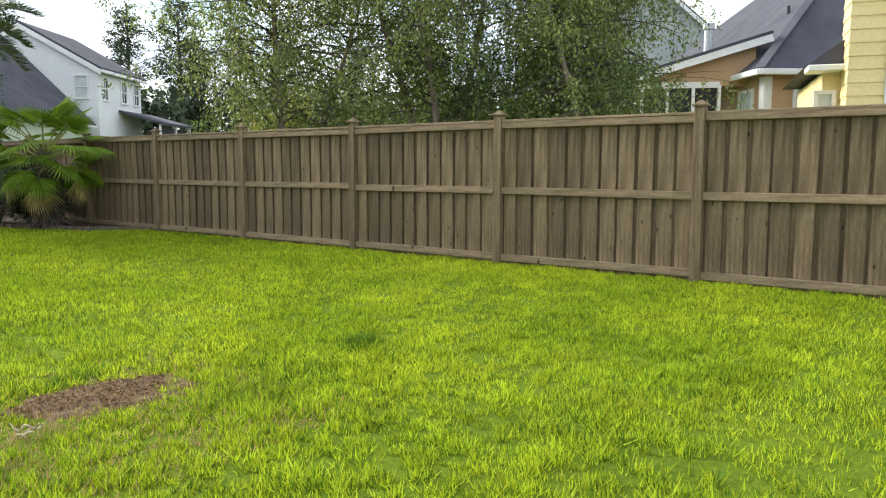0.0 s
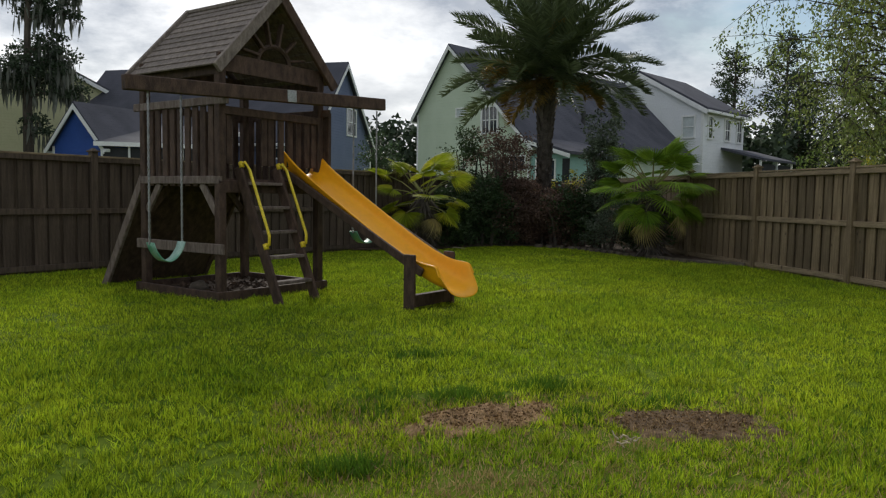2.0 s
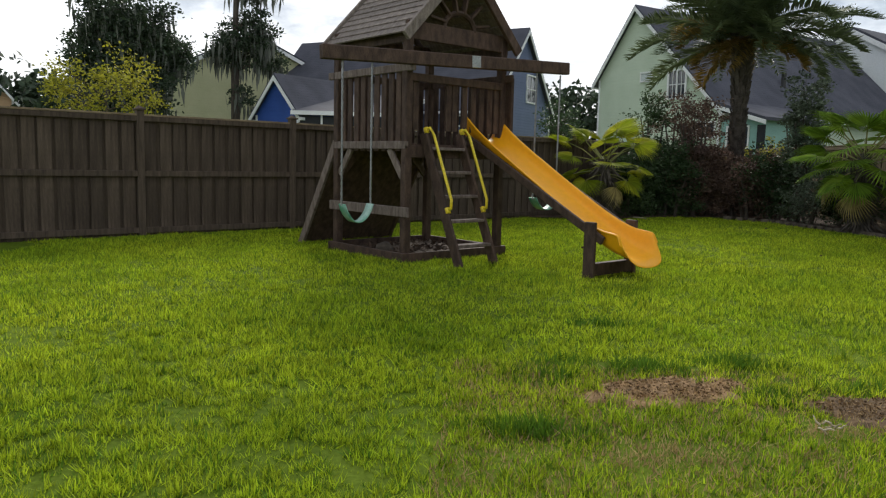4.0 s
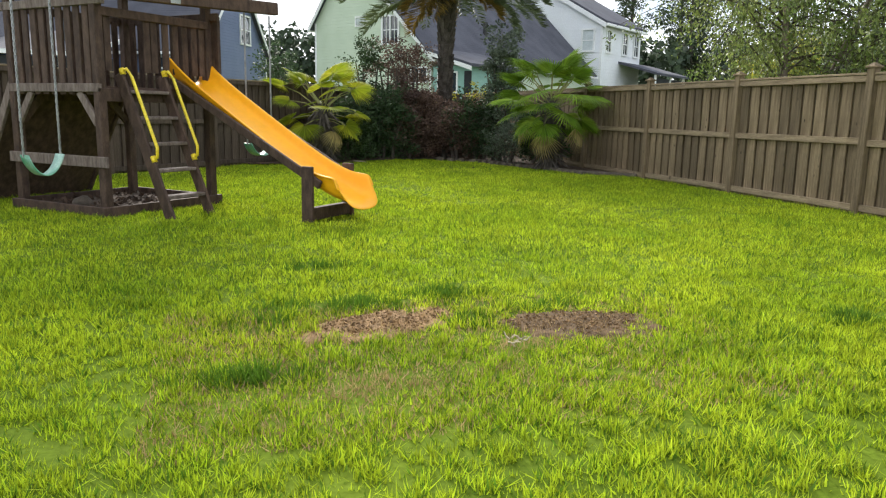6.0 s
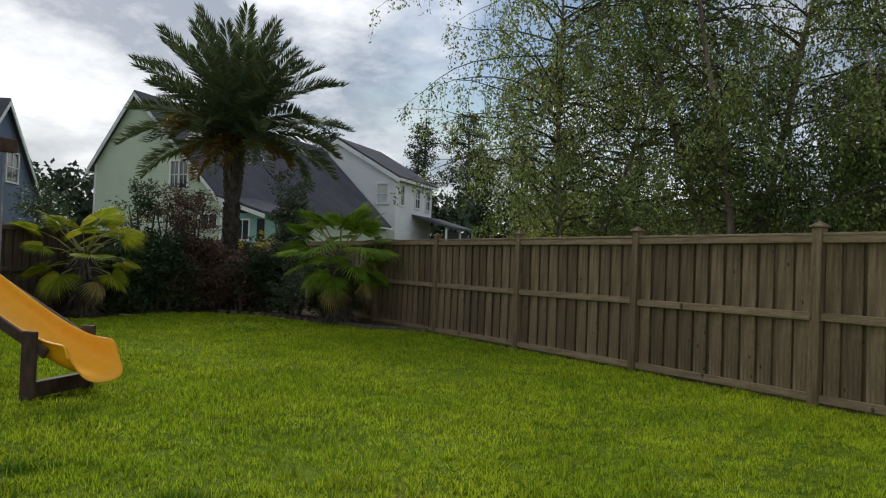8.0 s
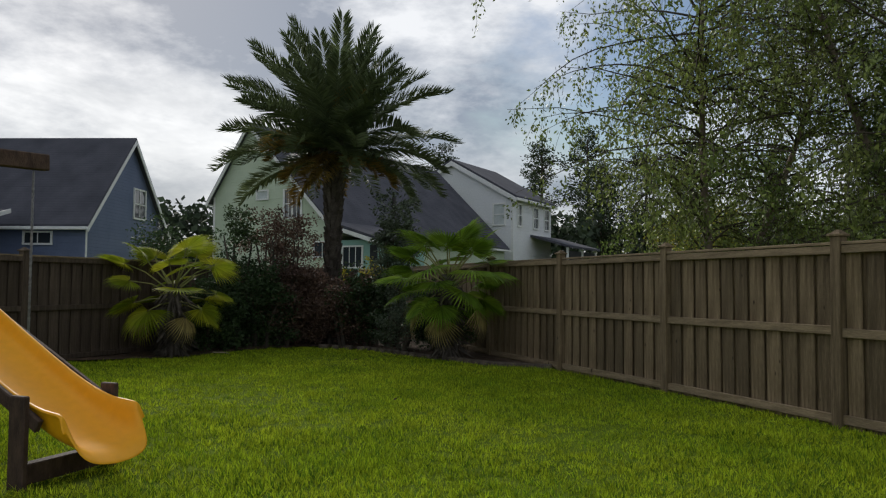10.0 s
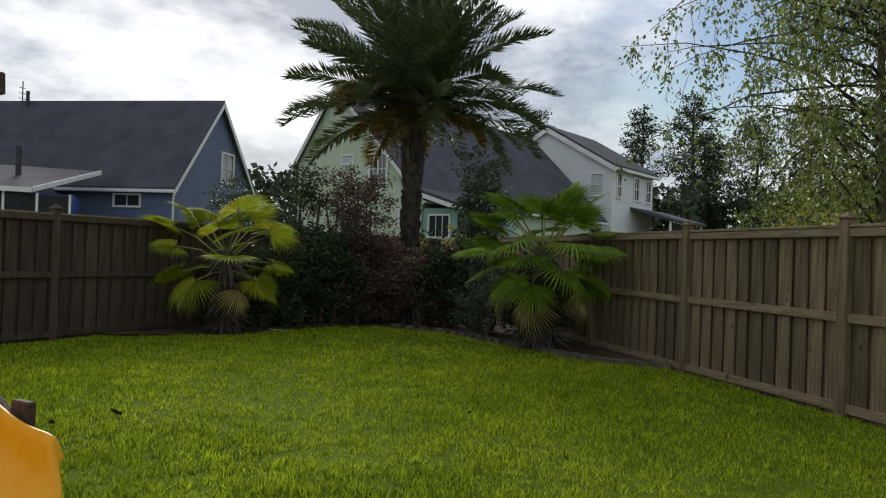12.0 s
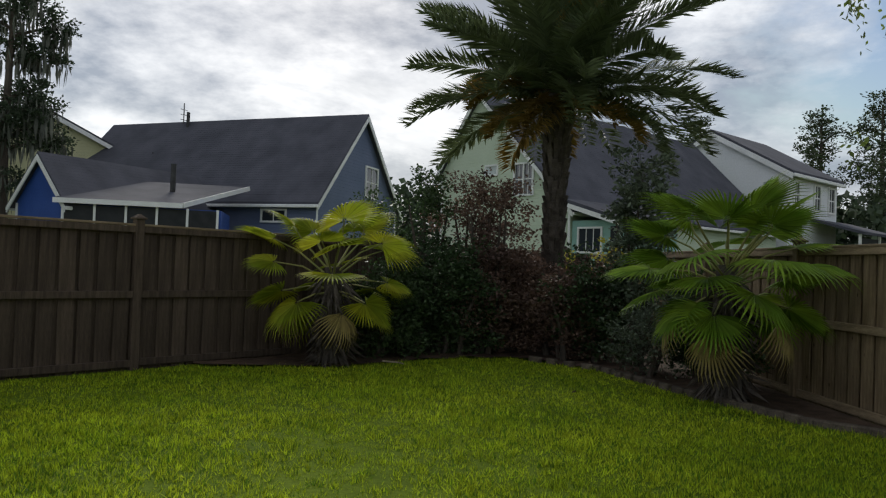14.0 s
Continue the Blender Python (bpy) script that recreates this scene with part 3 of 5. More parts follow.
for x in (0.0, TW):
    part("ramp_rail", bar(bmesh.new(), (x, TD + 0.95, -0.03), (x, TD + 0.05, DECK + 0.02), 0.045, 0.11, 0.006, up=(0, 1, 0.4)), M_PLAY_PALE if x == 0 else M_PLAY, play)
# sandbox frame
for c, s in (((TW / 2, -0.06, 0.05), (TW + 0.2, 0.04, 0.12)), ((TW / 2, TD + 0.06, 0.05), (TW + 0.2, 0.04, 0.12)), ((-0.07, TD / 2, 0.05), (0.04, TD + 0.1, 0.12)), ((TW + 0.07, TD / 2, 0.05), (0.04, TD + 0.1, 0.12))):
    part("sandbox_board", box(bmesh.new(), c, s, 0.006), M_PLAY, play)
# swing beam
inv = (Matrix.Translation((-8.82, -3.70, 0)) @ Matrix.Rotation(radians(45), 4, "Z")).inverted()
BL, BR = inv @ Vector((-9.60, -4.60, 2.26)), inv @ Vector((-6.90, -2.22, 2.41))
part("swing_beam", bar(bmesh.new(), BL, BR, 0.09, 0.15, 0.01), M_PLAY, play)
bd = (BR - BL).normalized()
tilt = Matrix((bd, Vector((0, 0, 1)).cross(bd).normalized(), bd.cross(Vector((0, 0, 1)).cross(bd).normalized()))).transposed().to_4x4()
mid = BL + (BR - BL) * 0.56
part("beam_plate", box(bmesh.new(), mid + Vector((0, -0.002, 0)), (0.13, 0.098, 0.135), 0.003, tilt), M_PLATE, play, "galvanised steel bracket plate")
# mulch in the sandbox
n = 900
c = np.column_stack((rng.uniform(0.0, TW, n), rng.uniform(0.0, TD, n), rng.uniform(0.03, 0.07, n)))
v, f = leaf_quads(c, np.column_stack((rng.normal(0, 1, (n, 2)), rng.normal(0, 0.2, n))), rng.uniform(0.04, 0.10, n), 0.4)
mulch = scatter_mesh("mulch", M_MULCH, None, v, f, kind="stuff")
mulch.matrix_basis = play.matrix_basis.copy()
tagged(mulch, "brown wood chip mulch inside the sandbox frame", "mulch")
bm = bmesh.new()
box(bm, (TW / 2, TD / 2, 0.02), (TW + 0.06, TD + 0.04, 0.04), 0.0)
bed = new("sandbox_soil", mesh_of(bm, "sandbox_soil", M_MULCH))
bed.matrix_basis = play.matrix_basis.copy()
tagged(bed, "dark mulch bed under the playset tower", "mulch", kind="stuff")


def swing(at, d, drop, width, seat_drop, lean=0.0):
    """A belt swing under the beam: two chains and a sagging strap."""
    s = thing("belt_swing", at, math.degrees(math.atan2(d.y, d.x)), "belt swing with pale green strap on chains", "swing", "swings on the beam")
    for x in (-width / 2, width / 2):
        bm = bmesh.new()
        z = 0.0
        i = 0
        while z > -drop:
            tube(bm, [(x + (0.007 if i % 2 else 0), 0 if i % 2 else 0.007, z), (x + (0.007 if i % 2 else 0), 0 if i % 2 else 0.007, z - 0.034)], 0.006, 4)
            tube(bm, [(x - (0.007 if i % 2 else 0), 0 if i % 2 else -0.007, z), (x - (0.007 if i % 2 else 0), 0 if i % 2 else -0.007, z - 0.034)], 0.006, 4)
            z -= 0.028
            i += 1
        part("chain", bm, M_CHAIN, s, "galvanised steel chain")
    bm = bmesh.new()
    last = None
    for t in np.linspace(-1, 1, 15):
        p = (t * width / 2, lean * (1 - t * t), -drop - seat_drop * (1 - t * t) ** 0.8)
        row = [bm.verts.new((p[0], p[1] + yy, p[2])) for yy in (-0.07, 0.07)]
        if last:
            bm.faces.new((last[0], last[1], row[1], row[0]))
        last = row
    seat = part("seat", bm, M_GREEN_STRAP, s, "green and white rubber strap seat", True)
    sd = seat.modifiers.new("thick", "SOLIDIFY")
    sd.thickness = 0.012
    return s


wm = play.matrix_basis
wBL, wBR = wm @ BL, wm @ BR
wd = (wBR - wBL).normalized()
swing(wBL + wd * 0.43 + Vector((0, 0, -0.08)), wd, 1.50, 0.36, 0.20)
swing(wBR - wd * 0.34 + Vector((0, 0, -0.08)), wd, 1.58, 0.42, 0.16)


# ---- houses ----
def window(parent, x, z, w, h, y=0.0, lights=2, cols=2, blind=False, face=-1):
    """A framed window on the wall plane y, facing -y; x and z are its lower corner."""
    win = new("window")
    win.parent = parent
    win.matrix_basis = pose(x, y, z)
    t = 0.09
    bm = bmesh.new()
    for c, s in (((w / 2, -0.03, h + t / 2), (w + 2 * t, 0.08, t)), ((w / 2, -0.03, -t / 2), (w + 2 * t, 0.1, t)), ((-t / 2, -0.03, h / 2), (t, 0.08, h)), ((w + t / 2, -0.03, h / 2), (t, 0.08, h))):
        box(bm, c, s)
    part("frame", bm, M_TRIM, win)
    bm = bmesh.new()
    for i in range(1, lights):
        box(bm, (w / 2, -0.02, h * i / lights), (w, 0.05, 0.05))
    for i in range(1, cols):
        box(bm, (w * i / cols, -0.02, h / 2), (0.035, 0.045, h))
    if lights > 1 or cols > 1:
        part("glazing_grid", bm, M_TRIM, win)
    else:
        bm.free()
    part("pane", box(bmesh.new(), (w / 2, -0.005, h / 2), (w, 0.012, h)), M_BLIND if blind else M_PANE, win)
    return win


def side_window(parent, y, z, w, h, x, facing, **kw):
    win = window(parent, 0, 0, w, h, **kw)
    win.matrix_basis = pose(x, y, z, 0, 0, 90 if facing > 0 else -90)
    return win


def gable_house(name, origin, xaxis, outline, length, wall_mat, label, overhang=0.35, rake=0.3, trim=True, size=1.0):
    """Outline: foot, eave, peak, eave, foot in the gable's own x and z; the house runs back along +y."""
    h = thing(name, origin, math.degrees(math.atan2(xaxis[1], xaxis[0])), label, "house", "neighbouring houses")
    h.matrix_basis = h.matrix_basis @ Matrix.Scale(size, 4)
    outline[0], outline[-1] = (outline[0][0], -1.0), (outline[-1][0], -1.0)
    part("wall", prism(bmesh.new(), outline, 0, length), wall_mat, h)
    (x0, z0), (xp, zp), (x1, z1) = outline[1], outline[2], outline[3]
    for (xe, ze), s in (((x0, z0), -1), ((x1, z1), 1)):
        k = (zp - ze) / abs(xp - xe)
        xo, zo = xe + s * overhang, ze - overhang * k
        roof = part("roof", prism(bmesh.new(), [(xp, zp + 0.03), (xp, zp + 0.22), (xo, zo + 0.22), (xo, zo + 0.03)], -rake, length + rake), M_SHINGLE, h)
        if trim:
            part("rake_trim", prism(bmesh.new(), [(xp, zp - 0.16), (xp, zp + 0.10), (xo, zo + 0.10), (xo, zo - 0.16)], -rake - 0.03, -rake + 0.02), M_TRIM, h)
            part("gutter", box(bmesh.new(), (xo + s * 0.05, length / 2, zo + 0.02), (0.12, length + 2 * rake, 0.15), 0.02), M_TRIM, h)
    for x in (outline[1][0] + 0.07, outline[3][0] - 0.07):
        part("corner_board", box(bmesh.new(), (x, -0.012, outline[1][1] / 2 if x < xp else outline[3][1] / 2), (0.14, 0.03, outline[1][1] if x < xp else outline[3][1])), M_TRIM, h)
    return h


g = gable_house("house", (-2.3, 30.1, 0.22), (0.6, -0.8), [(0, 0), (0, 6.75), (3.16, 11.0), (9.8, 4.45), (9.8, 0)], 22, M_GREEN_SIDING, "pale green lap-sided house with steep dark roof", size=0.82)
window(g, 5.95, 5.25, 1.3, 1.6, lights=2, cols=4)
for x in (5.95, 6.6, 7.25):
    part("mullion", box(bmesh.new(), (x, -0.04, 6.05), (0.1, 0.07, 1.6)), M_TRIM, g)
window(g, 3.75, 6.45, 0.85, 0.45, lights=1, cols=1, blind=True)
window(g, 8.3, 2.9, 1.15, 0.8, lights=1, cols=2)
for z0 in (3.3,):
    part("porch_wall", box(bmesh.new(), (11.2, 2.6, 1.9), (2.7, 5.0, 3.8)), M_TEAL_SIDING, g)
    part("porch_roof", prism(bmesh.new(), [(9.6, 4.7), (9.6, 4.9), (12.9, 3.9), (12.9, 3.72)], -0.4, 5.6), M_SHINGLE, g)
    part("porch_fascia", prism(bmesh.new(), [(9.6, 4.5), (9.6, 4.72), (12.95, 3.74), (12.95, 3.5)], -0.42, -0.36), M_TRIM, g)
    window(g, 10.3, 2.3, 1.3, 1.1, y=0.1, lights=1, cols=3)
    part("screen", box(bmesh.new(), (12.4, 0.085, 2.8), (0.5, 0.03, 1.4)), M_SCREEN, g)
part("vent_pipe", tube(bmesh.new(), [(8.0, 8.5, 5.8), (8.0, 8.5, 7.3)], 0.16, 10), M_PIPE, g)
part("vent_pipe", tube(bmesh.new(), [(7.0, 13.0, 6.8), (7.0, 13.0, 7.6)], 0.08, 8), M_PIPE, g)

w = gable_house("house", (12.2, 42.8, -0.37), (0.6, -0.8), [(0, 0), (0, 5.95), (3.7, 8.05), (7.4, 5.95), (7.4, 0)], 5.2, M_WHITE_SIDING, "white two-storey house with grey shingle roof", 0.25, 0.2, size=1.3)
window(w, 6.25, 4.55, 0.62, 1.05, lights=2, cols=1, blind=True)
for y0 in (0.5, 2.6, 4.2):
    side_window(w, y0, 4.5, 0.45 if y0 < 1 else 0.6, 1.1, 7.4, 1, lights=2, cols=2)
part("porch_roof", prism(bmesh.new(), [(7.3, 4.0), (7.3, 4.12), (9.7, 3.45), (9.7, 3.33)], 2.2, 7.2), M_SHINGLE, w)
for y0 in (2.4, 4.7, 7.0):
    part("porch_post", box(bmesh.new(), (9.5, y0, 1.68), (0.1, 0.1, 3.36)), M_TRIM, w)
part("porch_screen", box(bmesh.new(), (9.45, 4.7, 1.6), (0.03, 4.5, 3.2)), M_SCREEN, w)

b = gable_house("house", (-8.25, 29.74, 0), (0.424, 0.905), [(0, 0), (0, 4.25), (4.5, 9.0), (9.0, 4.25), (9.0, 0)], 16.9, M_BLUE_SIDING, "slate-blue house with long dark shingle roof")
window(b, 5.0, 4.9, 1.35, 1.55, lights=2, cols=2)
for y0 in (3.0, 8.2):
    win = side_window(b, y0, 3.2, 1.3, 0.5, 0.0, -1, lights=1, cols=2)
part("vent_pipe", tube(bmesh.new(), [(2.5, 12.2, 6.2), (2.5, 12.2, 7.1)], 0.07, 8), M_PIPE, b)
part("vent_pipe", tube(bmesh.new(), [(4.2, 11.3, 8.5), (4.2, 11.3, 9.7)], 0.1, 8), M_PIPE, b)
part("antenna", tube(bmesh.new(), [(4.4, 11.8, 8.7), (4.4, 11.8, 10.3)], 0.035, 6), M_PIPE, b)
for zz in (9.3, 9.6, 9.9):
    part("antenna_arm", tube(bmesh.new(), [(4.4, 11.55, zz - 0.05), (4.4, 12.05, zz + 0.08)], 0.018, 5), M_PIPE, b)

wing = gable_house("porch_wing", (-20.75, 27.26, 0), (0.83, -0.55), [(0, 0), (0, 3.35), (1.75, 5.25), (3.5, 3.35), (3.5, 0)], 8.0, M_DEEP_BLUE, "deep blue gabled wing with white rake boards", 0.25, 0.25)
porch = thing("screened_porch", (-18.0, 25.2, 0), math.degrees(math.atan2(0.12, 1)), "screened back porch with white eave under shingle roof", "porch")
bm = bmesh.new()
vs = [bm.verts.new(p) for p in ((-0.2, -0.3, 3.5), (4.7, -0.3, 3.5), (7.0, 4.4, 4.75), (0.8, 4.4, 4.75), (-0.2, -0.3, 3.4), (4.7, -0.3, 3.4), (7.0, 4.4, 4.65), (0.8, 4.4, 4.65))]
for q in ((0, 1, 2, 3), (7, 6, 5, 4), (4, 5, 1, 0), (5, 6, 2, 1), (6, 7, 3, 2), (7, 4, 0, 3)):
    bm.faces.new([vs[i] for i in q])
part("shed_roof", bm, M_SHINGLE, porch)
part("fascia", box(bmesh.new(), (2.25, -0.34, 3.4), (4.95, 0.05, 0.2)), M_TRIM, porch)
part("end_rake", bar(bmesh.new(), (4.75, -0.3, 3.42), (7.05, 4.4, 4.68), 0.05, 0.2), M_TRIM, porch)
part("side_wall", prism(bmesh.new(), [(0, 0), (0, 3.3), (6.2, 3.3), (6.2, 0)], 0.25, 4.2), M_DEEP_BLUE, porch)
for i in range(6):
    part("porch_post", box(bmesh.new(), (0.1 + i * 1.2, -0.12, 1.65), (0.09, 0.09, 3.3)), M_TRIM, porch)
    if i < 5:
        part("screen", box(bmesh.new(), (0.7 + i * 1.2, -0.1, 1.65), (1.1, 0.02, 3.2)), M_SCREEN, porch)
part("vent_pipe", tube(bmesh.new(), [(3.9, 2.2, 4.0), (3.9, 2.2, 5.4)], 0.12, 8), M_PIPE, porch)

o = gable_house("house", (-29.5, 35.8, 0), (0.92, 0.4), [(0, 0), (0, 6.5), (5.5, 9.2), (11, 6.5), (11, 0)], 10, M_OLIVE_SIDING, "khaki-green two-storey house with white trim")
for y0 in (1.2, 3.2):
    side_window(o, y0, 4.2, 0.9, 1.5, 0.0, -1, lights=2, cols=1)
p = gable_house("house", (-50.5, 43.5, 0), (0.83, 0.56), [(0, 0), (0, 5.2), (2.2, 7.8), (4.4, 5.2), (4.4, 0)], 10, M_TAN_SIDING, "small tan gabled house far behind the fence")
window(p, 1.3, 3.9, 1.6, 1.0, lights=1, cols=2)

# tan house with hip roof and a screened porch behind the right fence
t = thing("house", (17.75, -5.95, 0), -50, "tan lap-sided house with dark hip roof", "house", "neighbouring houses")
part("wall", box(bmesh.new(), (6, 9, 2.05), (12, 18, 4.1)), M_TAN_SIDING, t)
bm = bmesh.new()
e = [bm.verts.new(q) for q in ((-0.4, -0.4, 4.15), (12.4, -0.4, 4.15), (12.4, 18.4, 4.15), (-0.4, 18.4, 4.15), (6, 6, 9.6), (6, 12, 9.6))]
for q in ((0, 1, 4), (1, 2, 5, 4), (2, 3, 5), (3, 0, 4, 5), (3, 2, 1, 0)):
    bm.faces.new([e[i] for i in q])
part("roof", bm, M_SHINGLE, t)
part("hip_cap", bar(bmesh.new(), (-0.4, -0.4, 4.2), (6, 6, 9.65), 0.3, 0.06), M_SHINGLE, t)
part("gutter", box(bmesh.new(), (6, -0.45, 4.1), (12.9, 0.12, 0.18), 0.02), M_TRIM, t)
part("gutter", box(bmesh.new(), (-0.45, 9, 4.1), (0.12, 18.9, 0.18), 0.02), M_TRIM, t)
part("corner_board", box(bmesh.new(), (0.1, -0.01, 2), (0.25, 0.03, 4)), M_TRIM, t)
part("downspout", box(bmesh.new(), (-0.03, 0.16, 2), (0.03, 0.3, 4)), M_TRIM, t)
window(t, 1.0, 2.5, 0.95, 1.1, lights=1, cols=1, blind=True)
side_window(t, 1.7, 2.5, 0.9, 1.1, 0.0, -1, lights=1, cols=1, blind=True)
# porch under a shallow roof that runs into the main slope
PORCH = t.matrix_basis.inverted() @ pose(16.81, -2.14, 0, 0, 0, -61.2)
PL, PZ0, PZ1, PH = 4.23, 4.11, 5.38, 3.89


def porch_part(name, bm, mat, label=""):
    ob = part(name, bm, mat, t, label)
    ob.matrix_basis = PORCH
    return ob


porch_part("porch_rake", bar(bmesh.new(), (-0.1, 0, PZ0), (PL, 0, PZ1), 0.08, 0.26), M_TRIM)
porch_part("porch_roof", bar(bmesh.new(), (-0.25, 2.4, PZ0 + 0.1), (PL, 2.4, PZ1 + 0.17), 4.9, 0.1), M_SHINGLE)
porch_part("porch_gable", prism(bmesh.new(), [(0.1, PZ0 - 0.25), (0.1, PZ0 - 0.08), (PL * 0.9, PZ0 + (PZ1 - PZ0) * 0.9 - 0.1), (PL * 0.9, PZ0 - 0.25)], 0.3, 0.4), M_TAN_SIDING)
porch_part("porch_header", box(bmesh.new(), (PL * 0.3, 0.27, PH), (PL * 0.66, 0.1, 0.2)), M_TRIM)
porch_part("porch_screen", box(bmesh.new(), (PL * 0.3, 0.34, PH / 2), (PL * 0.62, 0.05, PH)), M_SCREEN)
for k in range(4):
    porch_part("porch_post", box(bmesh.new(), (0.12 + k * PL * 0.2, 0.25, PH / 2), (0.1, 0.1, PH)), M_TRIM)
fx = PL * 0.56
fz = PZ0 + (PZ1 - PZ0) * 0.56
porch_part("flue", tube(bmesh.new(), [(fx, 0.9, fz), (fx, 0.9, fz + 1.0)], 0.15, 12), M_PLATE, "galvanised flue pipe")
porch_part("flue_cap", tube(bmesh.new(), [(fx, 0.9, fz + 1.0), (fx, 0.9, fz + 1.2)], 0.2, 12), M_PLATE)
for vx, vz in ((1.2, 5.3), (2.6, 6.5)):
    part("vent_pipe", tube(bmesh.new(), [(vx, vx + 1.2, vz), (vx, vx + 1.2, vz + 0.5)], 0.06, 8), M_PIPE, t)
gable_house("house", (33.84, 8.08, 0), (0.340, -0.940), [(0, 0), (0, 8.88), (3.35, 11.98), (6.70, 8.88), (6.70, 0)], 8, M_GREY_SIDING, "grey-green gabled house beyond the tan one")

y = thing("house", (11.26, -8.59, 0), math.degrees(math.atan2(-0.95, 0.3)), "cream-yellow lap-sided house with a chimney chase", "house", "neighbouring houses")
part("wall", box(bmesh.new(), (4.2, 2.5, 1.65), (8, 5, 3.3)), M_CREAM_SIDING, y)
part("eave", box(bmesh.new(), (0.2, -0.15, 3.35), (0.74, 0.7, 0.14), 0.02), M_TRIM, y)
part("roof", prism(bmesh.new(), [(-0.2, 3.42), (4.2, 6.6), (8.6, 3.42)], -0.3, 5.4), M_SHINGLE, y)
part("chimney_chase", box(bmesh.new(), (1.0, -0.45, 3.6), (0.85, 0.9, 7.2)), M_CREAM_SIDING, y)
part("corner_board", box(bmesh.new(), (1.36, -0.94, 3.6), (0.16, 0.06, 7.2)), M_TRIM, y)
for k in range(22):
    z0 = 1.0 + 0.28 * k
    bm = bmesh.new()
    lo = [bm.verts.new((1.0 + a * 0.445, -0.45 + c * 0.47, z0)) for a, c in ((-1, -1), (1, -1), (1, 1), (-1, 1))]
    hi = [bm.verts.new((1.0 + a * 0.428, -0.45 + c * 0.453, z0 + 0.275)) for a, c in ((-1, -1), (1, -1), (1, 1), (-1, 1))]
    for a in range(4):
        bm.faces.new((lo[a], lo[(a + 1) % 4], hi[(a + 1) % 4], hi[a]))
    bm.faces.new(lo[::-1])
    bm.faces.new(hi)
    part("siding_board", bm, M_CREAM_SIDING, y)
window(y, 0.12, 2.2, 0.28, 0.6, lights=1, cols=1, blind=True)


# ---- planting bed ----
BED_X = [-7.3, -6.7, -5.3, -4.0, -2.8, -1.8, -1.3, -0.7, 0.0]
BED_Y = [3.75, 3.8, 3.95, 5.0, 5.45, 4.3, 2.5, 0.9, 0.2]
bm = bmesh.new()
last = None
for x in np.linspace(-7.25, -0.06, 60):
    y0, y1 = float(np.interp(x, BED_X, BED_Y)), x + 11.0
    row = [bm.verts.new((x, y0 + (y1 - y0) * k / 14, 0.03 + 0.03 * noise.noise((x * 3, k * 0.9, 5)))) for k in range(15)] if y1 > y0 else None
    if last and row:
        for k in range(14):
            bm.faces.new((last[k], row[k], row[k + 1], last[k + 1]))
    last = row
bed_ground = new("planting_bed", mesh_of(bm, "planting_bed", M_MULCH, True))
tagged(bed_ground, "dark mulched planting bed in the fence corner", "planting bed", kind="structure")
edging = thing("bed_edging", label="low stone edging along the planting bed", category="edging", kind="structure")
curve_x = np.concatenate((np.linspace(-2.5, -1.9, 4), np.linspace(-1.8, -0.1, 26)))
for x in curve_x:
    y0 = float(np.interp(x, BED_X, BED_Y))
    y1 = float(np.interp(x + 0.05, BED_X, BED_Y))
    bm = box(bmesh.new(), (0, 0, 0), (0.2 + random.uniform(-0.03, 0.03), 0.085, 0.10), 0.015)
    s = part("edging_stone", bm, M_STONE, edging)
    s.matrix_basis = pose(x, y0, 0.03, random.uniform(-4, 4), random.uniform(-4, 4), math.degrees(math.atan2(y1 - y0, 0.05)) + random.uniform(-6, 6))


# ---- palms ----
def fan_leaf_mesh(name, mat, radius, spread, droop, segs):
    """A pleated fan: narrow pointed segments from a hub, joined near it, tips drooping."""
    verts, faces = [], []
    for i in range(segs):
        a = radians(-spread + 2 * spread * (i + 0.5) / segs)
        da = radians(spread / segs)
        r = radius * (0.86 + 0.14 * math.cos(a)) * random.uniform(0.93, 1.05)
        def at(rr, aa, lift):
            d = droop * (rr / radius) ** 2.4 * radius
            return (rr * math.cos(aa), rr * math.sin(aa), lift - d + 0.06 * abs(math.sin(aa)) * rr)
        k = len(verts)
        verts += [at(0.02, a, 0), at(r * 0.55, a - da, -0.012), at(r * 0.55, a, 0.012), at(r * 0.55, a + da, -0.012),
                  at(r * 0.85, a - da * 0.35, -0.004), at(r * 0.85, a + da * 0.35, -0.004), at(r * 1.03, a, -0.02 - 0.05 * droop)]
        faces += [(k, k + 1, k + 2), (k, k + 2, k + 3), (k + 1, k + 4, k + 2), (k + 2, k + 4, k + 5), (k + 2, k + 5, k + 3), (k + 4, k + 6, k + 5)]
    me = bpy.data.meshes.new(name)
    me.from_pydata(verts, [], faces)
    me.materials.append(mat)
    return me


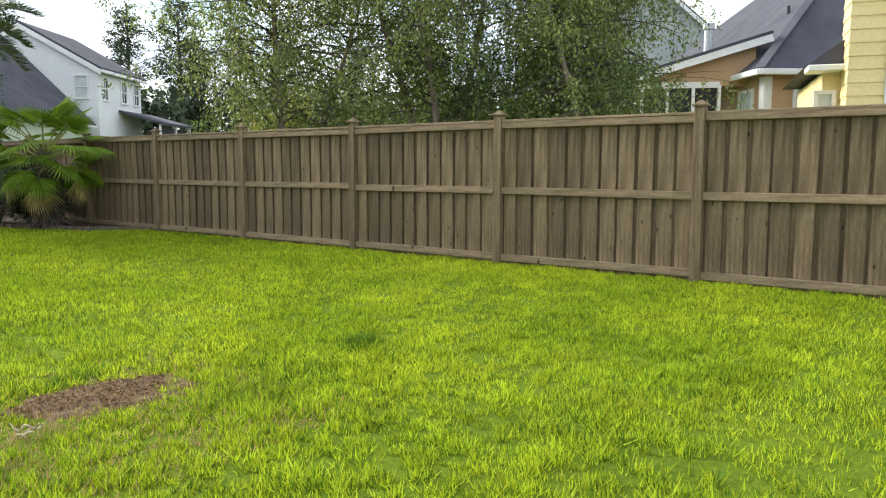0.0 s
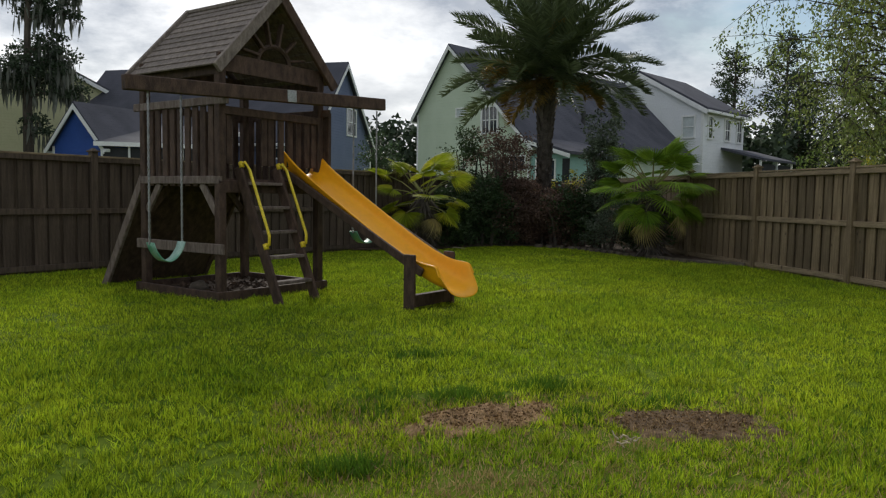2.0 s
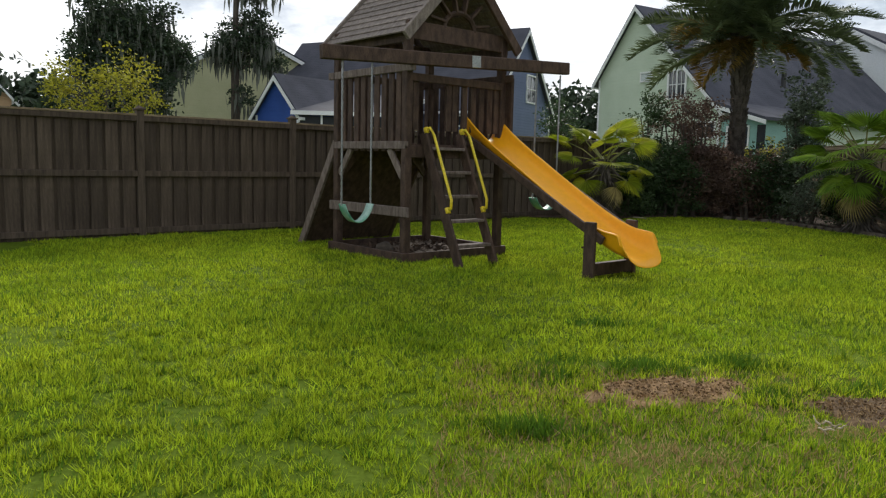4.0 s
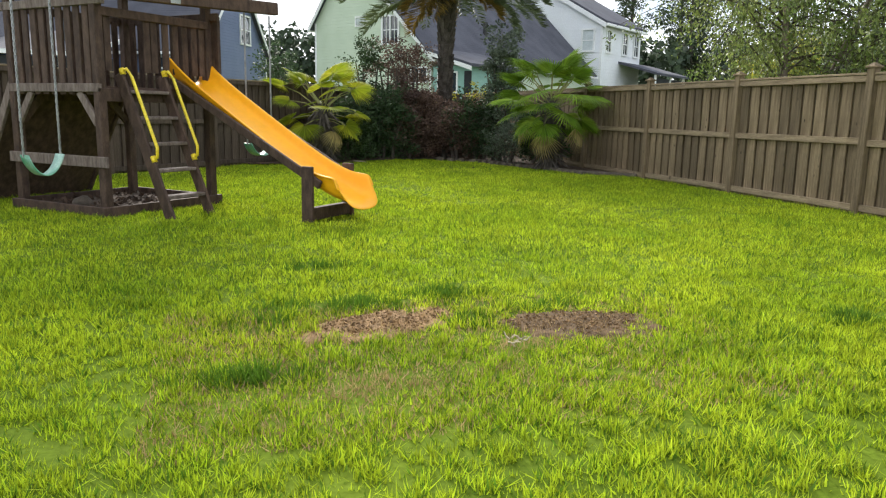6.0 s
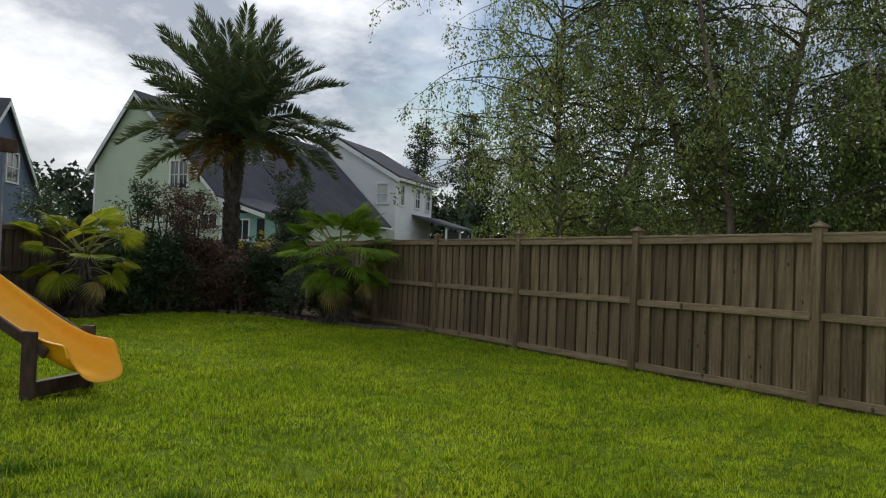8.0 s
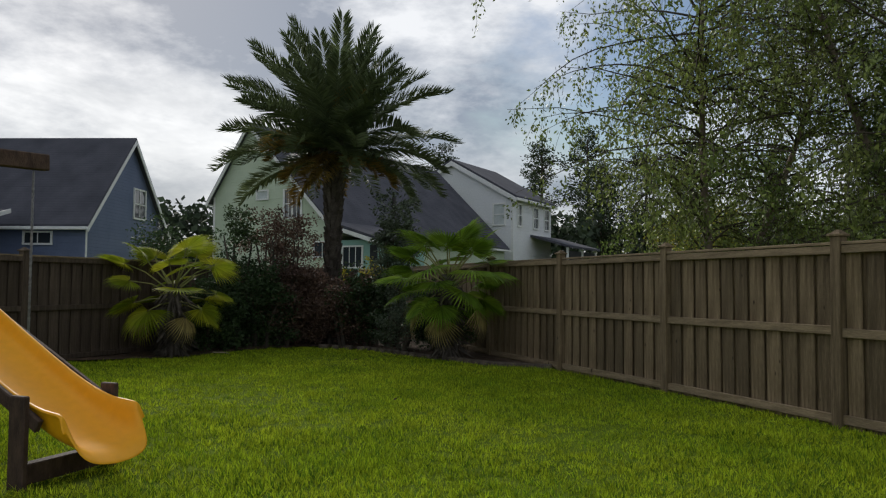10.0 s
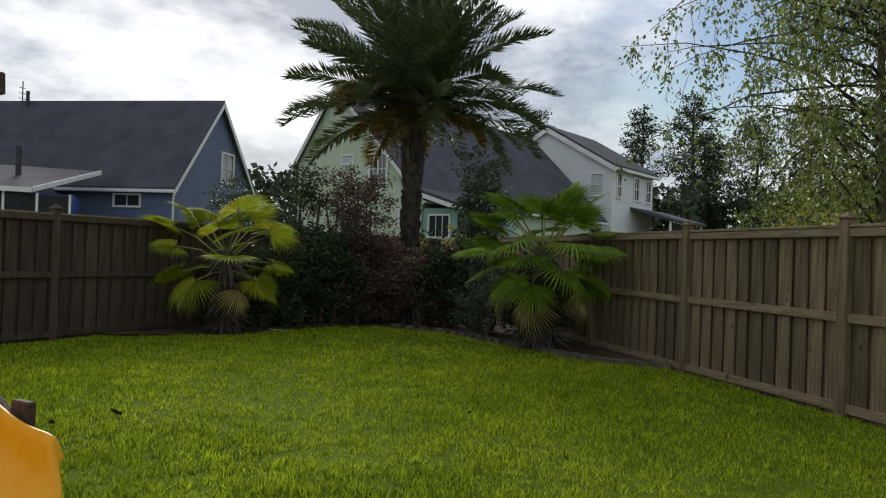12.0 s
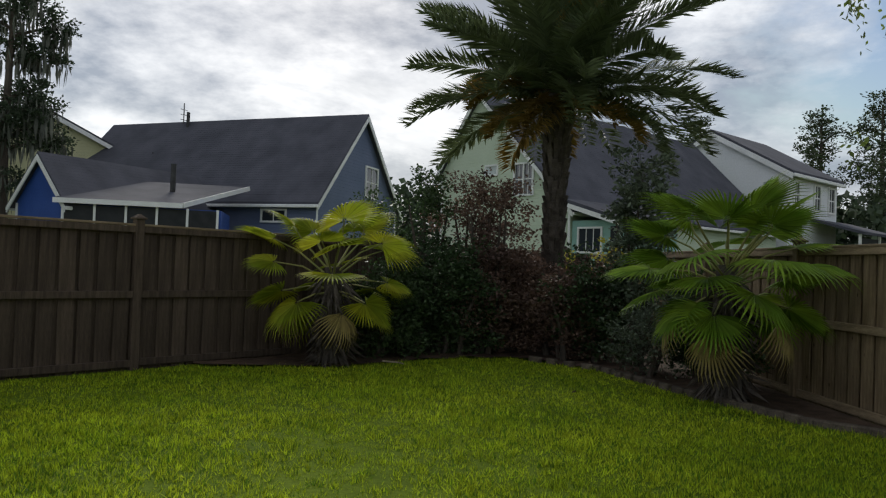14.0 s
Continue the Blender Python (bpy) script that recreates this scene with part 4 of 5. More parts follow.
def fan_palm(at, base, spread_r, leaves, label, leaf_r, seed, leaf_mat, fall):
    random.seed(seed)
    pm = thing("fan_palm", at, 0, label, "palm", "fan palms in the bed")
    bm = bmesh.new()
    tube(bm, [(0, 0, -0.05), (0.02, 0.01, base * 0.5), (0, 0, base)], [0.16, 0.14, 0.11], 10)
    part("trunk", bm, M_PALM_BARK, pm)
    fresh = [fan_leaf_mesh("leaf", leaf_mat, leaf_r * k, 112, d, 34) for k, d in ((1.0, 0.10), (0.9, 0.22), (1.08, 0.34), (0.8, 0.16))]
    dry = [fan_leaf_mesh("leaf", M_FAN_DRY, leaf_r * 0.8, 70, 0.6, 20)]
    for i in range(leaves):
        f = i / (leaves - 1)
        yaw = i * 137.5 + random.uniform(-18, 18)
        el = 78 - fall * f ** 0.85 + random.uniform(-12, 12)
        reach = spread_r * (0.62 + 0.38 * math.sin(math.pi * min(1, f + 0.2))) * random.uniform(0.85, 1.1)
        c, s = math.cos(radians(yaw)), math.sin(radians(yaw))
        e = radians(el)
        z0 = base - 0.05 - 0.35 * f
        tip = Vector((c * reach * math.cos(e * 0.8), s * reach * math.cos(e * 0.8), z0 + reach * math.sin(e) * 0.85))
        midp = Vector((c * reach * 0.5, s * reach * 0.5, z0 + (tip.z - z0) * 0.62 + 0.05))
        bm = bmesh.new()
        tube(bm, [(0, 0, z0), midp, tip], [0.018, 0.012, 0.008], 5)
        part("stalk", bm, M_STEM if f < 0.85 else M_PALM_BARK, pm)
        lf = new("leaf", random.choice(fresh) if f < 0.9 else dry[0])
        lf.parent = pm
        lf.matrix_basis = Matrix.Translation(tip) @ Matrix.Rotation(radians(yaw), 4, "Z") @ Matrix.Rotation(-radians(max(-70, el * 0.9 - 18)), 4, "Y") @ Matrix.Rotation(radians(random.uniform(-25, 25)), 4, "X")
        if f >= 0.9:
            tagged(lf, "dry yellow hanging leaf")
    n = 500
    a = rng.uniform(0, math.tau, n)
    z = rng.uniform(0.05, base * 0.9, n)
    cc = np.column_stack((0.15 * np.cos(a), 0.15 * np.sin(a), z))
    v, fc = leaf_quads(cc, np.column_stack((np.cos(a), np.sin(a), -1.2 + 0 * a)), rng.uniform(0.15, 0.4, n), 0.12, 0.35)
    scatter_mesh("dead_skirt", M_PALM_BARK, pm, v, fc, "brown dead leaf skirt", "stuff")
    return pm


fan_palm((-5.45, 4.2, 0), 1.3, 0.9, 26, "bright yellow-green fan palm in the planting bed", 0.52, 3, M_FAN, 112)
fan_palm((-1.02, 2.1, 0), 1.5, 0.9, 34, "tall green fan palm beside weathered fence boards", 0.56, 5, M_FAN_GREEN, 110)


def feather_palm(at, trunk_h, fronds, length, seed):
    random.seed(seed)
    pm = thing("feather_palm", at, 0, "tall feather palm with rough dark trunk in planting bed", "palm")
    bm = bmesh.new()
    tube(bm, [(0, 0, -0.1), (0.03, 0, 1.0), (0.02, 0.02, 2.5), (0, 0, trunk_h)], [0.24, 0.17, 0.16, 0.24], 14)
    part("trunk", bm, M_PALM_BARK, pm)
    bm = bmesh.new()
    k = 0
    z = 0.3
    while z < trunk_h:
        for j in range(6):
            a = (j + 0.5 * (k % 2)) * math.tau / 6 + k * 0.12 + random.uniform(-0.12, 0.12)
            r = float(np.interp(z, (0, 1.0, 2.5, trunk_h), (0.22, 0.155, 0.15, 0.23)))
            o = Vector((math.cos(a), math.sin(a), 0))
            flare = 0.05 + 0.10 * max(0.0, z / trunk_h - 0.45)
            bar(bm, o * (r - 0.02) + Vector((0, 0, z)), o * (r + flare) + Vector((0, 0, z + random.uniform(0.2, 0.34))), random.uniform(0.07, 0.11), 0.035, up=o)
        z += 0.15
        k += 1
    part("leaf_base_cover", bm, M_PALM_BARK, pm, "cut leaf bases on the trunk", kind="stuff")
    variants = []
    for curl, mat, ln in ((0.3, M_FROND, 0.98), (0.55, M_FROND, 1.04), (0.85, M_FROND, 1.0), (1.0, M_FROND_DRY, 0.6)):
        L = length * ln
        verts, faces = [], []
        pts = []
        p, el = Vector((0, 0, 0)), 0.0
        for i in range(25):
            pts.append(p.copy())
            el = -curl * (i / 24) ** 1.4 * 1.3
            p += Vector((math.cos(el), 0, math.sin(el))) * L / 24
        for i in range(24):
            for yy in (-0.012 * (1 - i / 26), 0.012 * (1 - i / 26)):
                verts.append((pts[i].x, yy, pts[i].z))
        for i in range(23):
            faces.append((2 * i, 2 * i + 1, 2 * i + 3, 2 * i + 2))
        for i in range(3, 24):
            for sub in (0.0, 0.25, 0.5, 0.75):
                c = pts[i] + (pts[min(i + 1, 24)] - pts[i]) * sub
                u = (i + sub) / 24
                ll = 0.47 * math.sin(math.pi * min(1.0, 0.14 + u * 0.78)) ** 0.6 + 0.05
                for s in (-1, 1):
                    ya = radians(56 - 24 * u + random.uniform(-10, 10))
                    d = Vector((math.cos(ya), s * math.sin(ya), random.uniform(-0.12, 0.42) - 0.22 * curl)).normalized()
                    side = Vector((-s * math.sin(ya), math.cos(ya), 0)) * 0.023
                    q = len(verts)
                    m = c + d * ll * 0.5
                    t = c + d * ll + Vector((0, 0, -0.10 * ll))
                    verts += [tuple(c), tuple(m + side), tuple(t), tuple(m - side)]
                    faces.append((q, q + 1, q + 2, q + 3))
        me = bpy.data.meshes.new("frond")
        me.from_pydata(verts, [], faces)
        me.materials.append(mat)
        variants.append(me)
    for i in range(fronds):
        f = i / (fronds - 1)
        el = 86 - 94 * f ** 0.8 + random.uniform(-7, 7)
        v = variants[3] if (f > 0.93 or random.random() < 0.05) else variants[min(2, int(f * 2.2 + random.random() * 0.9))]
        fr = new("frond", v)
        fr.parent = pm
        yaw = i * 137.508 + random.uniform(-10, 10)
        fr.matrix_basis = Matrix.Translation((0, 0, trunk_h - 0.1 - 0.35 * f)) @ Matrix.Rotation(radians(yaw), 4, "Z") @ Matrix.Rotation(-radians(el), 4, "Y") @ Matrix.Rotation(radians(random.uniform(-25, 25)), 4, "X") @ Matrix.Scale(random.uniform(0.88, 1.06), 4)
        if v is variants[3]:
            tagged(fr, "orange-brown dying frond")
    return pm


feather_palm((-1.95, 6.6, 0), 4.65, 84, 2.72, 11)


# ---- trees and shrubs ----
def limb(start, direction, length, droop, steps, wob):
    pts, p, d = [Vector(start)], Vector(start), Vector(direction).normalized()
    for _ in range(steps):
        d = (d + Vector((random.gauss(0, wob), random.gauss(0, wob), random.gauss(0, wob) - droop))).normalized()
        p = p + d * length / steps
        pts.append(p.copy())
    return pts


def birch(at, height, radius, stems, twigs, seed, label, low=1.12, high=0.57):
    random.seed(seed)
    tr = thing("birch_tree", at, 0, label, "tree", "birches behind the fence")
    bm, bl = bmesh.new(), bmesh.new()
    centres, dirs = [], []
    for s in range(stems):
        a = s * math.tau / stems + random.uniform(-0.4, 0.4)
        lean = 0.16 if stems > 1 else 0.03
        pts = limb((0.12 * math.cos(a), 0.12 * math.sin(a), -0.1), (lean * math.cos(a), lean * math.sin(a), 1), height * random.uniform(0.85, 1.0), 0, 10, 0.05)
        tube(bm, pts, [0.085 * (1 - 0.9 * i / 10) + 0.008 for i in range(11)], 8)
        for k in range(twigs // stems):
            i = random.uniform(1.6, 9.9)
            base = pts[int(i)].lerp(pts[min(10, int(i) + 1)], i % 1)
            az = random.uniform(0, math.tau)
            up = random.uniform(0.1, 0.9)
            ln = radius * (low + (high - low) * i / 10) * random.uniform(0.55, 1.1)
            br = limb(base, (math.cos(az), math.sin(az), up), ln, 0.11, 8, 0.10)
            tube(bl, br, [0.022 * (1 - 0.85 * j / 8) for j in range(9)], 4)
            for j in range(2, 9):
                for _ in range(random.choice((1, 2, 2, 3))):
                    hang = limb(br[j] + Vector((random.gauss(0, 0.06), random.gauss(0, 0.06), 0)), (random.gauss(0, 0.5), random.gauss(0, 0.5), -0.3), random.uniform(0.25, 0.95), 0.4, 6, 0.12)
                    if random.random() < 0.5:
                        tube(bl, hang, 0.0035, 3, False)
                    for q in hang[1:]:
                        for _ in range(3):
                            centres.append(q + Vector((random.gauss(0, 0.05), random.gauss(0, 0.05), random.gauss(0, 0.05))))
                            dirs.append((random.gauss(0, 0.5), random.gauss(0, 0.5), -0.7))
    part("trunk", bm, M_BARK, tr, "pale pinkish-grey stems", True)
    part("branch_framework", bl, M_BARK_DARK, tr, kind="stuff")
    c, d = np.array([tuple(q) for q in centres]), np.array(dirs)
    v, f = leaf_quads(c, d, rng.uniform(0.055, 0.095, len(c)), 0.5, 0.4)
    scatter_mesh("crown", M_BIRCH_LEAF, tr, v, f, "small hanging green leaves", "stuff")
    return tr


birch((4.0, -3.4, 0), 9.6, 3.1, 3, 210, 21, "multi-stemmed weeping birch rising behind the fence")
birch((3.3, 0.0, 0), 8.2, 3.5, 2, 230, 22, "weeping birch with drooping twigs over the fence", 0.75, 1.25)
birch((4.8, -6.2, 0), 5.6, 1.9, 2, 110, 24, "small dense birch leaning over the fence")
birch((6.0, -5.2, 0), 9.2, 3.2, 2, 190, 23, "dense green birch behind the weathered fence")


def clump_tree(name, at, trunk_h, trunk_r, blobs, leaf, mat, seed, label, category="tree", group="", bark=None, moss=0, per=26, stems=1):
    """Trunk, limbs to each clump, and a crown of many leaves round uneven clumps (x, y, z, radius, clumps)."""
    random.seed(seed)
    tr = thing(name, at, 0, label, category, group)
    bm = bmesh.new()
    top = Vector((random.uniform(-0.04, 0.04) * trunk_h, 0, trunk_h))
    for s in range(stems):
        o = Vector((random.uniform(-0.15, 0.15), random.uniform(-0.15, 0.15), 0)) if stems > 1 else Vector((0, 0, 0))
        tube(bm, [o + Vector((0, 0, -0.1)), o * 1.5 + top * 0.45 + Vector((random.uniform(-0.1, 0.1), 0, 0)), o * 3 + top], [trunk_r, trunk_r * 0.75, trunk_r * 0.25], 8)
    part("trunk", bm, bark or M_BARK_DARK, tr)
    bl = bmesh.new()
    cs, ds, ms = [], [], []
    for bx, by, bz, br, n in blobs:
        start = top * min(0.95, max(0.25, (bz - br * 0.6) / max(trunk_h, 0.1)))
        tube(bl, [start, (start + Vector((bx, by, bz))) / 2 + Vector((0, 0, 0.1 * br)), (bx, by, bz)], [trunk_r * 0.35, trunk_r * 0.22, trunk_r * 0.06], 5)
        for _ in range(n):
            d = Vector((random.gauss(0, 1), random.gauss(0, 1), random.gauss(0, 0.8))).normalized()
            c = Vector((bx, by, bz)) + d * br * random.uniform(0.35, 1.08)
            if random.random() < 0.35:
                tube(bl, [(bx, by, bz), c], trunk_r * 0.035 + 0.002, 3, False)
            sp = br * 0.2
            for _ in range(per):
                cs.append((c.x + random.gauss(0, sp), c.y + random.gauss(0, sp), c.z + random.gauss(0, sp * 0.6)))
                ds.append((d.x + random.gauss(0, 0.6), d.y + random.gauss(0, 0.6), random.gauss(0.1, 0.5)))
            for _ in range(moss):
                ms.append((c.x + random.gauss(0, sp), c.y + random.gauss(0, sp), c.z - 0.1))
    part("limb_framework", bl, bark or M_BARK_DARK, tr, kind="stuff")
    v, f = leaf_quads(np.array(cs), np.array(ds), rng.uniform(leaf * 0.7, leaf * 1.3, len(cs)), 0.6, 0.3)
    scatter_mesh("crown", mat, tr, v, f, kind="stuff")
    if ms:
        m = np.array(ms)
        v, f = leaf_quads(m, np.tile((0, 0, -1.0), (len(m), 1)), rng.uniform(0.5, 1.4, len(m)), 0.14, 0.1)
        scatter_mesh("hanging_moss", M_MOSS, tr, v, f, "grey hanging moss", "stuff")
    return tr


def blob_set(seed, n, rx, ry, z0, z1, r, clumps):
    random.seed(seed)
    out = []
    for i in range(n):
        z = z0 + (z1 - z0) * (i + 0.5) / n
        k = math.sqrt(max(0.05, math.sin(math.pi * (0.15 + 0.8 * (i + 0.5) / n))))
        a = i * 2.4 + random.uniform(-0.5, 0.5)
        out.append((rx * k * math.cos(a) * random.uniform(0.3, 1), ry * k * math.sin(a) * random.uniform(0.3, 1), z, r * random.uniform(0.75, 1.2), clumps))
    return out


clump_tree("shrub", (-3.05, 6.1, 0), 2.2, 0.05, blob_set(31, 7, 0.6, 0.5, 0.9, 2.75, 0.42, 26), 0.06, M_RED_LEAF, 31, "tall thin reddish-brown shrub in the bed", "shrub", "shrubs in the bed", stems=4, per=30)
clump_tree("shrub", (-4.1, 6.0, 0), 2.3, 0.05, blob_set(32, 7, 0.5, 0.5, 0.6, 2.8, 0.42, 24), 0.06, M_SHRUB_LEAF, 32, "loose dark green shrub with thin upright twigs", "shrub", "shrubs in the bed", stems=4, per=28)
clump_tree("shrub", (-3.3, 6.9, 0), 2.4, 0.05, blob_set(37, 7, 0.7, 0.4, 1.0, 2.9, 0.42, 24), 0.055, M_RED_LEAF, 37, "wispy reddish shrub against the back fence", "shrub", "shrubs in the bed", stems=4, per=26)
clump_tree("shrub", (-2.1, 5.75, 0), 0.9, 0.05, blob_set(33, 7, 0.75, 0.35, 0.35, 1.25, 0.42, 30), 0.055, M_RED_LEAF, 33, "low spreading dark red shrub below the palm", "shrub", "shrubs in the bed", stems=4, per=34)
clump_tree("shrub", (-3.2, 5.75, 0), 0.8, 0.05, blob_set(38, 7, 0.8, 0.3, 0.3, 1.15, 0.42, 30), 0.055, M_RED_LEAF, 38, "low dark red shrub along the bed edge", "shrub", "shrubs in the bed", stems=4, per=34)
clump_tree("shrub", (-4.45, 5.5, 0), 0.8, 0.05, blob_set(34, 8, 0.6, 0.35, 0.3, 1.35, 0.42, 30), 0.055, M_SHRUB_LEAF, 34, "low dark green shrub along the bed edge", "shrub", "shrubs in the bed", stems=4, per=34)
clump_tree("shrub", (-1.15, 4.75, 0), 2.2, 0.05, blob_set(35, 9, 0.42, 0.42, 0.5, 2.9, 0.42, 30), 0.075, M_GREY_LEAF, 35, "tall grey-green shrub beside the fan palm", "shrub", "shrubs in the bed", stems=4, per=30)
clump_tree("shrub", (-1.35, 3.75, 0), 0.5, 0.04, blob_set(36, 6, 0.28, 0.3, 0.2, 0.85, 0.30, 22), 0.045, M_GREY_LEAF, 36, "small pale-leaved shrub at the bed edge", "shrub", "shrubs in the bed", stems=3, per=18)
clump_tree("shrub", (-1.55, 5.05, 0), 0.9, 0.05, blob_set(81, 8, 0.4, 0.4, 0.3, 1.35, 0.42, 30), 0.065, M_SHRUB_LEAF, 81, "dense dark green shrub behind bed edging", "shrub", "shrubs in the bed", stems=4, per=34)
clump_tree("shrub", (-0.55, 3.5, 0), 0.7, 0.05, blob_set(82, 8, 0.3, 0.5, 0.25, 1.1, 0.38, 30), 0.06, M_SHRUB_LEAF, 82, "low dark green shrub against fence boards", "shrub", "shrubs in the bed", stems=4, per=34)
for x, yy, h, mat, seed, label in ((-3.7, 5.65, 1.45, M_SHRUB_LEAF, 83, "dense dark green shrub behind the fan palm"), (-2.7, 6.15, 1.5, M_RED_LEAF, 84, "dense brown-red shrub round the palm trunk"), (-4.9, 5.2, 1.0, M_SHRUB_LEAF, 85, "low dark shrub under the fan palm leaves"), (-1.9, 5.3, 1.3, M_RED_LEAF, 86, "bushy dark red shrub at the bed edge")):
    clump_tree("shrub", (x, yy, 0), h * 0.7, 0.05, blob_set(seed, 9, 0.6, 0.4, 0.2, h, 0.42, 34), 0.06, mat, seed, label, "shrub", "shrubs in the bed", stems=4, per=34)
clump_tree("shrub", (-0.9, 8.0, 0), 1.2, 0.04, blob_set(39, 6, 0.9, 0.3, 0.7, 1.75, 0.34, 26), 0.06, M_YELLOWGREEN, 39, "yellow-green leafy shrub behind the palm trunk", "shrub", "shrubs in the bed", stems=3, per=16)

clump_tree("oak_tree", (-26.7, 25.2, 0), 7.2, 0.45, blob_set(41, 16, 2.6, 2.6, 3.4, 8.4, 1.25, 46), 0.19, M_OAK_LEAF, 41, "broad dark oak hung with grey moss", "tree", "oaks behind the houses", moss=2, per=44)
clump_tree("oak_tree", (-23.0, 30.5, 0), 13.5, 0.3, [(1.9, 0.4, 6.6, 0.9, 24), (-0.2, -0.5, 7.6, 0.9, 24), (1.0, 0.2, 8.9, 0.8, 22), (1.0, 0.3, 7.2, 1.2, 34), (0.1, 0.8, 8.3, 1.0, 26), (1.8, -0.3, 8.1, 0.9, 24), (-0.7, 0, 6.9, 0.8, 18), (0.4, 0, 4.6, 0.8, 14), (1.5, 0.3, 10.6, 0.9, 24), (0.2, 0.5, 11.2, 1.0, 26), (2.2, 0, 11.9, 0.8, 20), (1.0, -0.4, 13.0, 1.1, 26), (-0.9, 0, 12.2, 0.8, 18), (0.3, 0.3, 14.6, 1.1, 24)], 0.17, M_OAK_LEAF, 42, "tall narrow oak draped with grey moss", "tree", "oaks behind the houses", moss=3, per=44)
clump_tree("small_tree", (-22.6, 15.5, 0), 3.4, 0.12, blob_set(43, 9, 2.4, 1.6, 2.4, 4.5, 0.9, 30), 0.13, M_YELLOWGREEN, 43, "yellow-green small tree behind the dark fence", "tree", per=14)
clump_tree("small_tree", (-5.2, 18.5, 0), 2.8, 0.10, blob_set(44, 7, 0.7, 0.7, 1.6, 3.3, 0.7, 30), 0.10, M_SHRUB_LEAF, 44, "dark green bush between the two neighbouring houses", "tree", per=14)
for i, (x, yy, h) in enumerate(((36, 62, 17), (41, 60, 18.5), (46, 57, 16), (51, 55, 18), (29, 74, 18), (56, 48, 15), (60, 41, 16), (37, 52, 13))):
    clump_tree("pine_tree", (x, yy, 0), h * 0.95, 0.32, blob_set(50 + i, 13, 2.2, 2.2, h * 0.4, h, 1.3, 30), 0.26, M_PINE_LEAF, 50 + i, "tall dark pine beyond the houses", "tree", "far pines", per=16)
for i, (x, yy, h) in enumerate(((13, 3.5, 3.8), (14, 7.5, 4.2), (13.5, 12.0, 4.0), (17, -1.0, 4.2), (18, 16, 5.0), (21, 22, 5.2))):
    clump_tree("small_tree", (x, yy, 0), h * 0.7, 0.1, blob_set(70 + i, 9, 1.5, 1.5, 0.7, h, 0.95, 26), 0.11, M_YELLOWGREEN if i in (2, 5) else M_BIRCH_LEAF, 70 + i, "leafy garden tree in the neighbouring yard", "tree", "trees in the neighbouring yard", per=14)

# far woods as one uneven belt
cs, ds = [], []
random.seed(90)
for k in range(150):
    a = radians(-75 + 150 * k / 150)
    r = random.uniform(68, 88)
    cx, cy = -6 + r * math.sin(a), -8 + r * math.cos(a)
    h = random.uniform(6, 9.5)
    for _ in range(46):
        c = (cx + random.gauss(0, 1.8), cy + random.gauss(0, 1.8), h * random.uniform(0.05, 1) ** 0.7)
        for _ in range(9):
            cs.append((c[0] + random.gauss(0, 0.5), c[1] + random.gauss(0, 0.5), max(0.0, c[2] + random.gauss(0, 0.35))))
            ds.append((random.gauss(0, 1), random.gauss(0, 1), random.gauss(0.2, 0.6)))
v, f = leaf_quads(np.array(cs), np.array(ds), rng.uniform(0.5, 0.95, len(cs)), 0.7, 0.3)
woods = scatter_mesh("far_woods", M_OAK_LEAF, None, v, f, kind="stuff")
tagged(woods, "distant belt of mixed green woodland", "woods")


# ---- grass ----
def blades(name, mat, x, y, h, width, label):
    n = len(x)
    z = np.full(n, -0.012)
    a = rng.uniform(0, math.tau, n)
    lean = np.abs(rng.normal(0, 0.65, n))
    b = rng.uniform(0, math.tau, n)
    side = np.column_stack((np.cos(a), np.sin(a), 0 * a)) * (width * rng.uniform(0.7, 1.3, n))[:, None] * 0.5
    base = np.column_stack((x, y, z))
    tip = base + np.column_stack((np.cos(b) * lean * h, np.sin(b) * lean * h, h))
    v = np.empty((n, 3, 3))
    v[:, 0], v[:, 1], v[:, 2] = base - side, base + side, tip
    ob = scatter_mesh(name, mat, None, v.reshape(-1, 3), np.arange(3 * n).reshape(n, 3), kind="stuff")
    return tagged(ob, label, "grass")


def lawn_points(x0, x1, y0, y1, per_m2):
    n = int((x1 - x0) * (y1 - y0) * per_m2)
    x, y = rng.uniform(x0, x1, n), rng.uniform(y0, y1, n)
    keep = (x < -0.05) & (y < x + 10.9)
    keep &= ~((y > np.interp(x, BED_X, BED_Y)) & (x > -7.3))
    lx, ly = (x + 8.82) * 0.7071 + (y + 3.70) * 0.7071, -(x + 8.82) * 0.7071 + (y + 3.70) * 0.7071
    keep &= ~((lx > -0.07) & (lx < TW + 0.07) & (ly > -0.06) & (ly < TD + 0.06))
    return x[keep], y[keep]


def wave(x, y, f, s):
    """A smooth random field between about -1 and 1; f is its frequency."""
    gen = np.random.default_rng(int(1000 * f + 10 * s))
    g = gen.uniform(-1, 1, (256, 256))
    px, py = x * f / 3.0 + 500 + s, y * f / 3.0 + 500 + 2 * s
    ix, iy = np.floor(px).astype(int), np.floor(py).astype(int)
    u, v = px - ix, py - iy
    u, v = u * u * (3 - 2 * u), v * v * (3 - 2 * v)
    at = lambda a, b: g[a % 256, b % 256]
    return (at(ix, iy) * (1 - u) + at(ix + 1, iy) * u) * (1 - v) + (at(ix, iy + 1) * (1 - u) + at(ix + 1, iy + 1) * u) * v


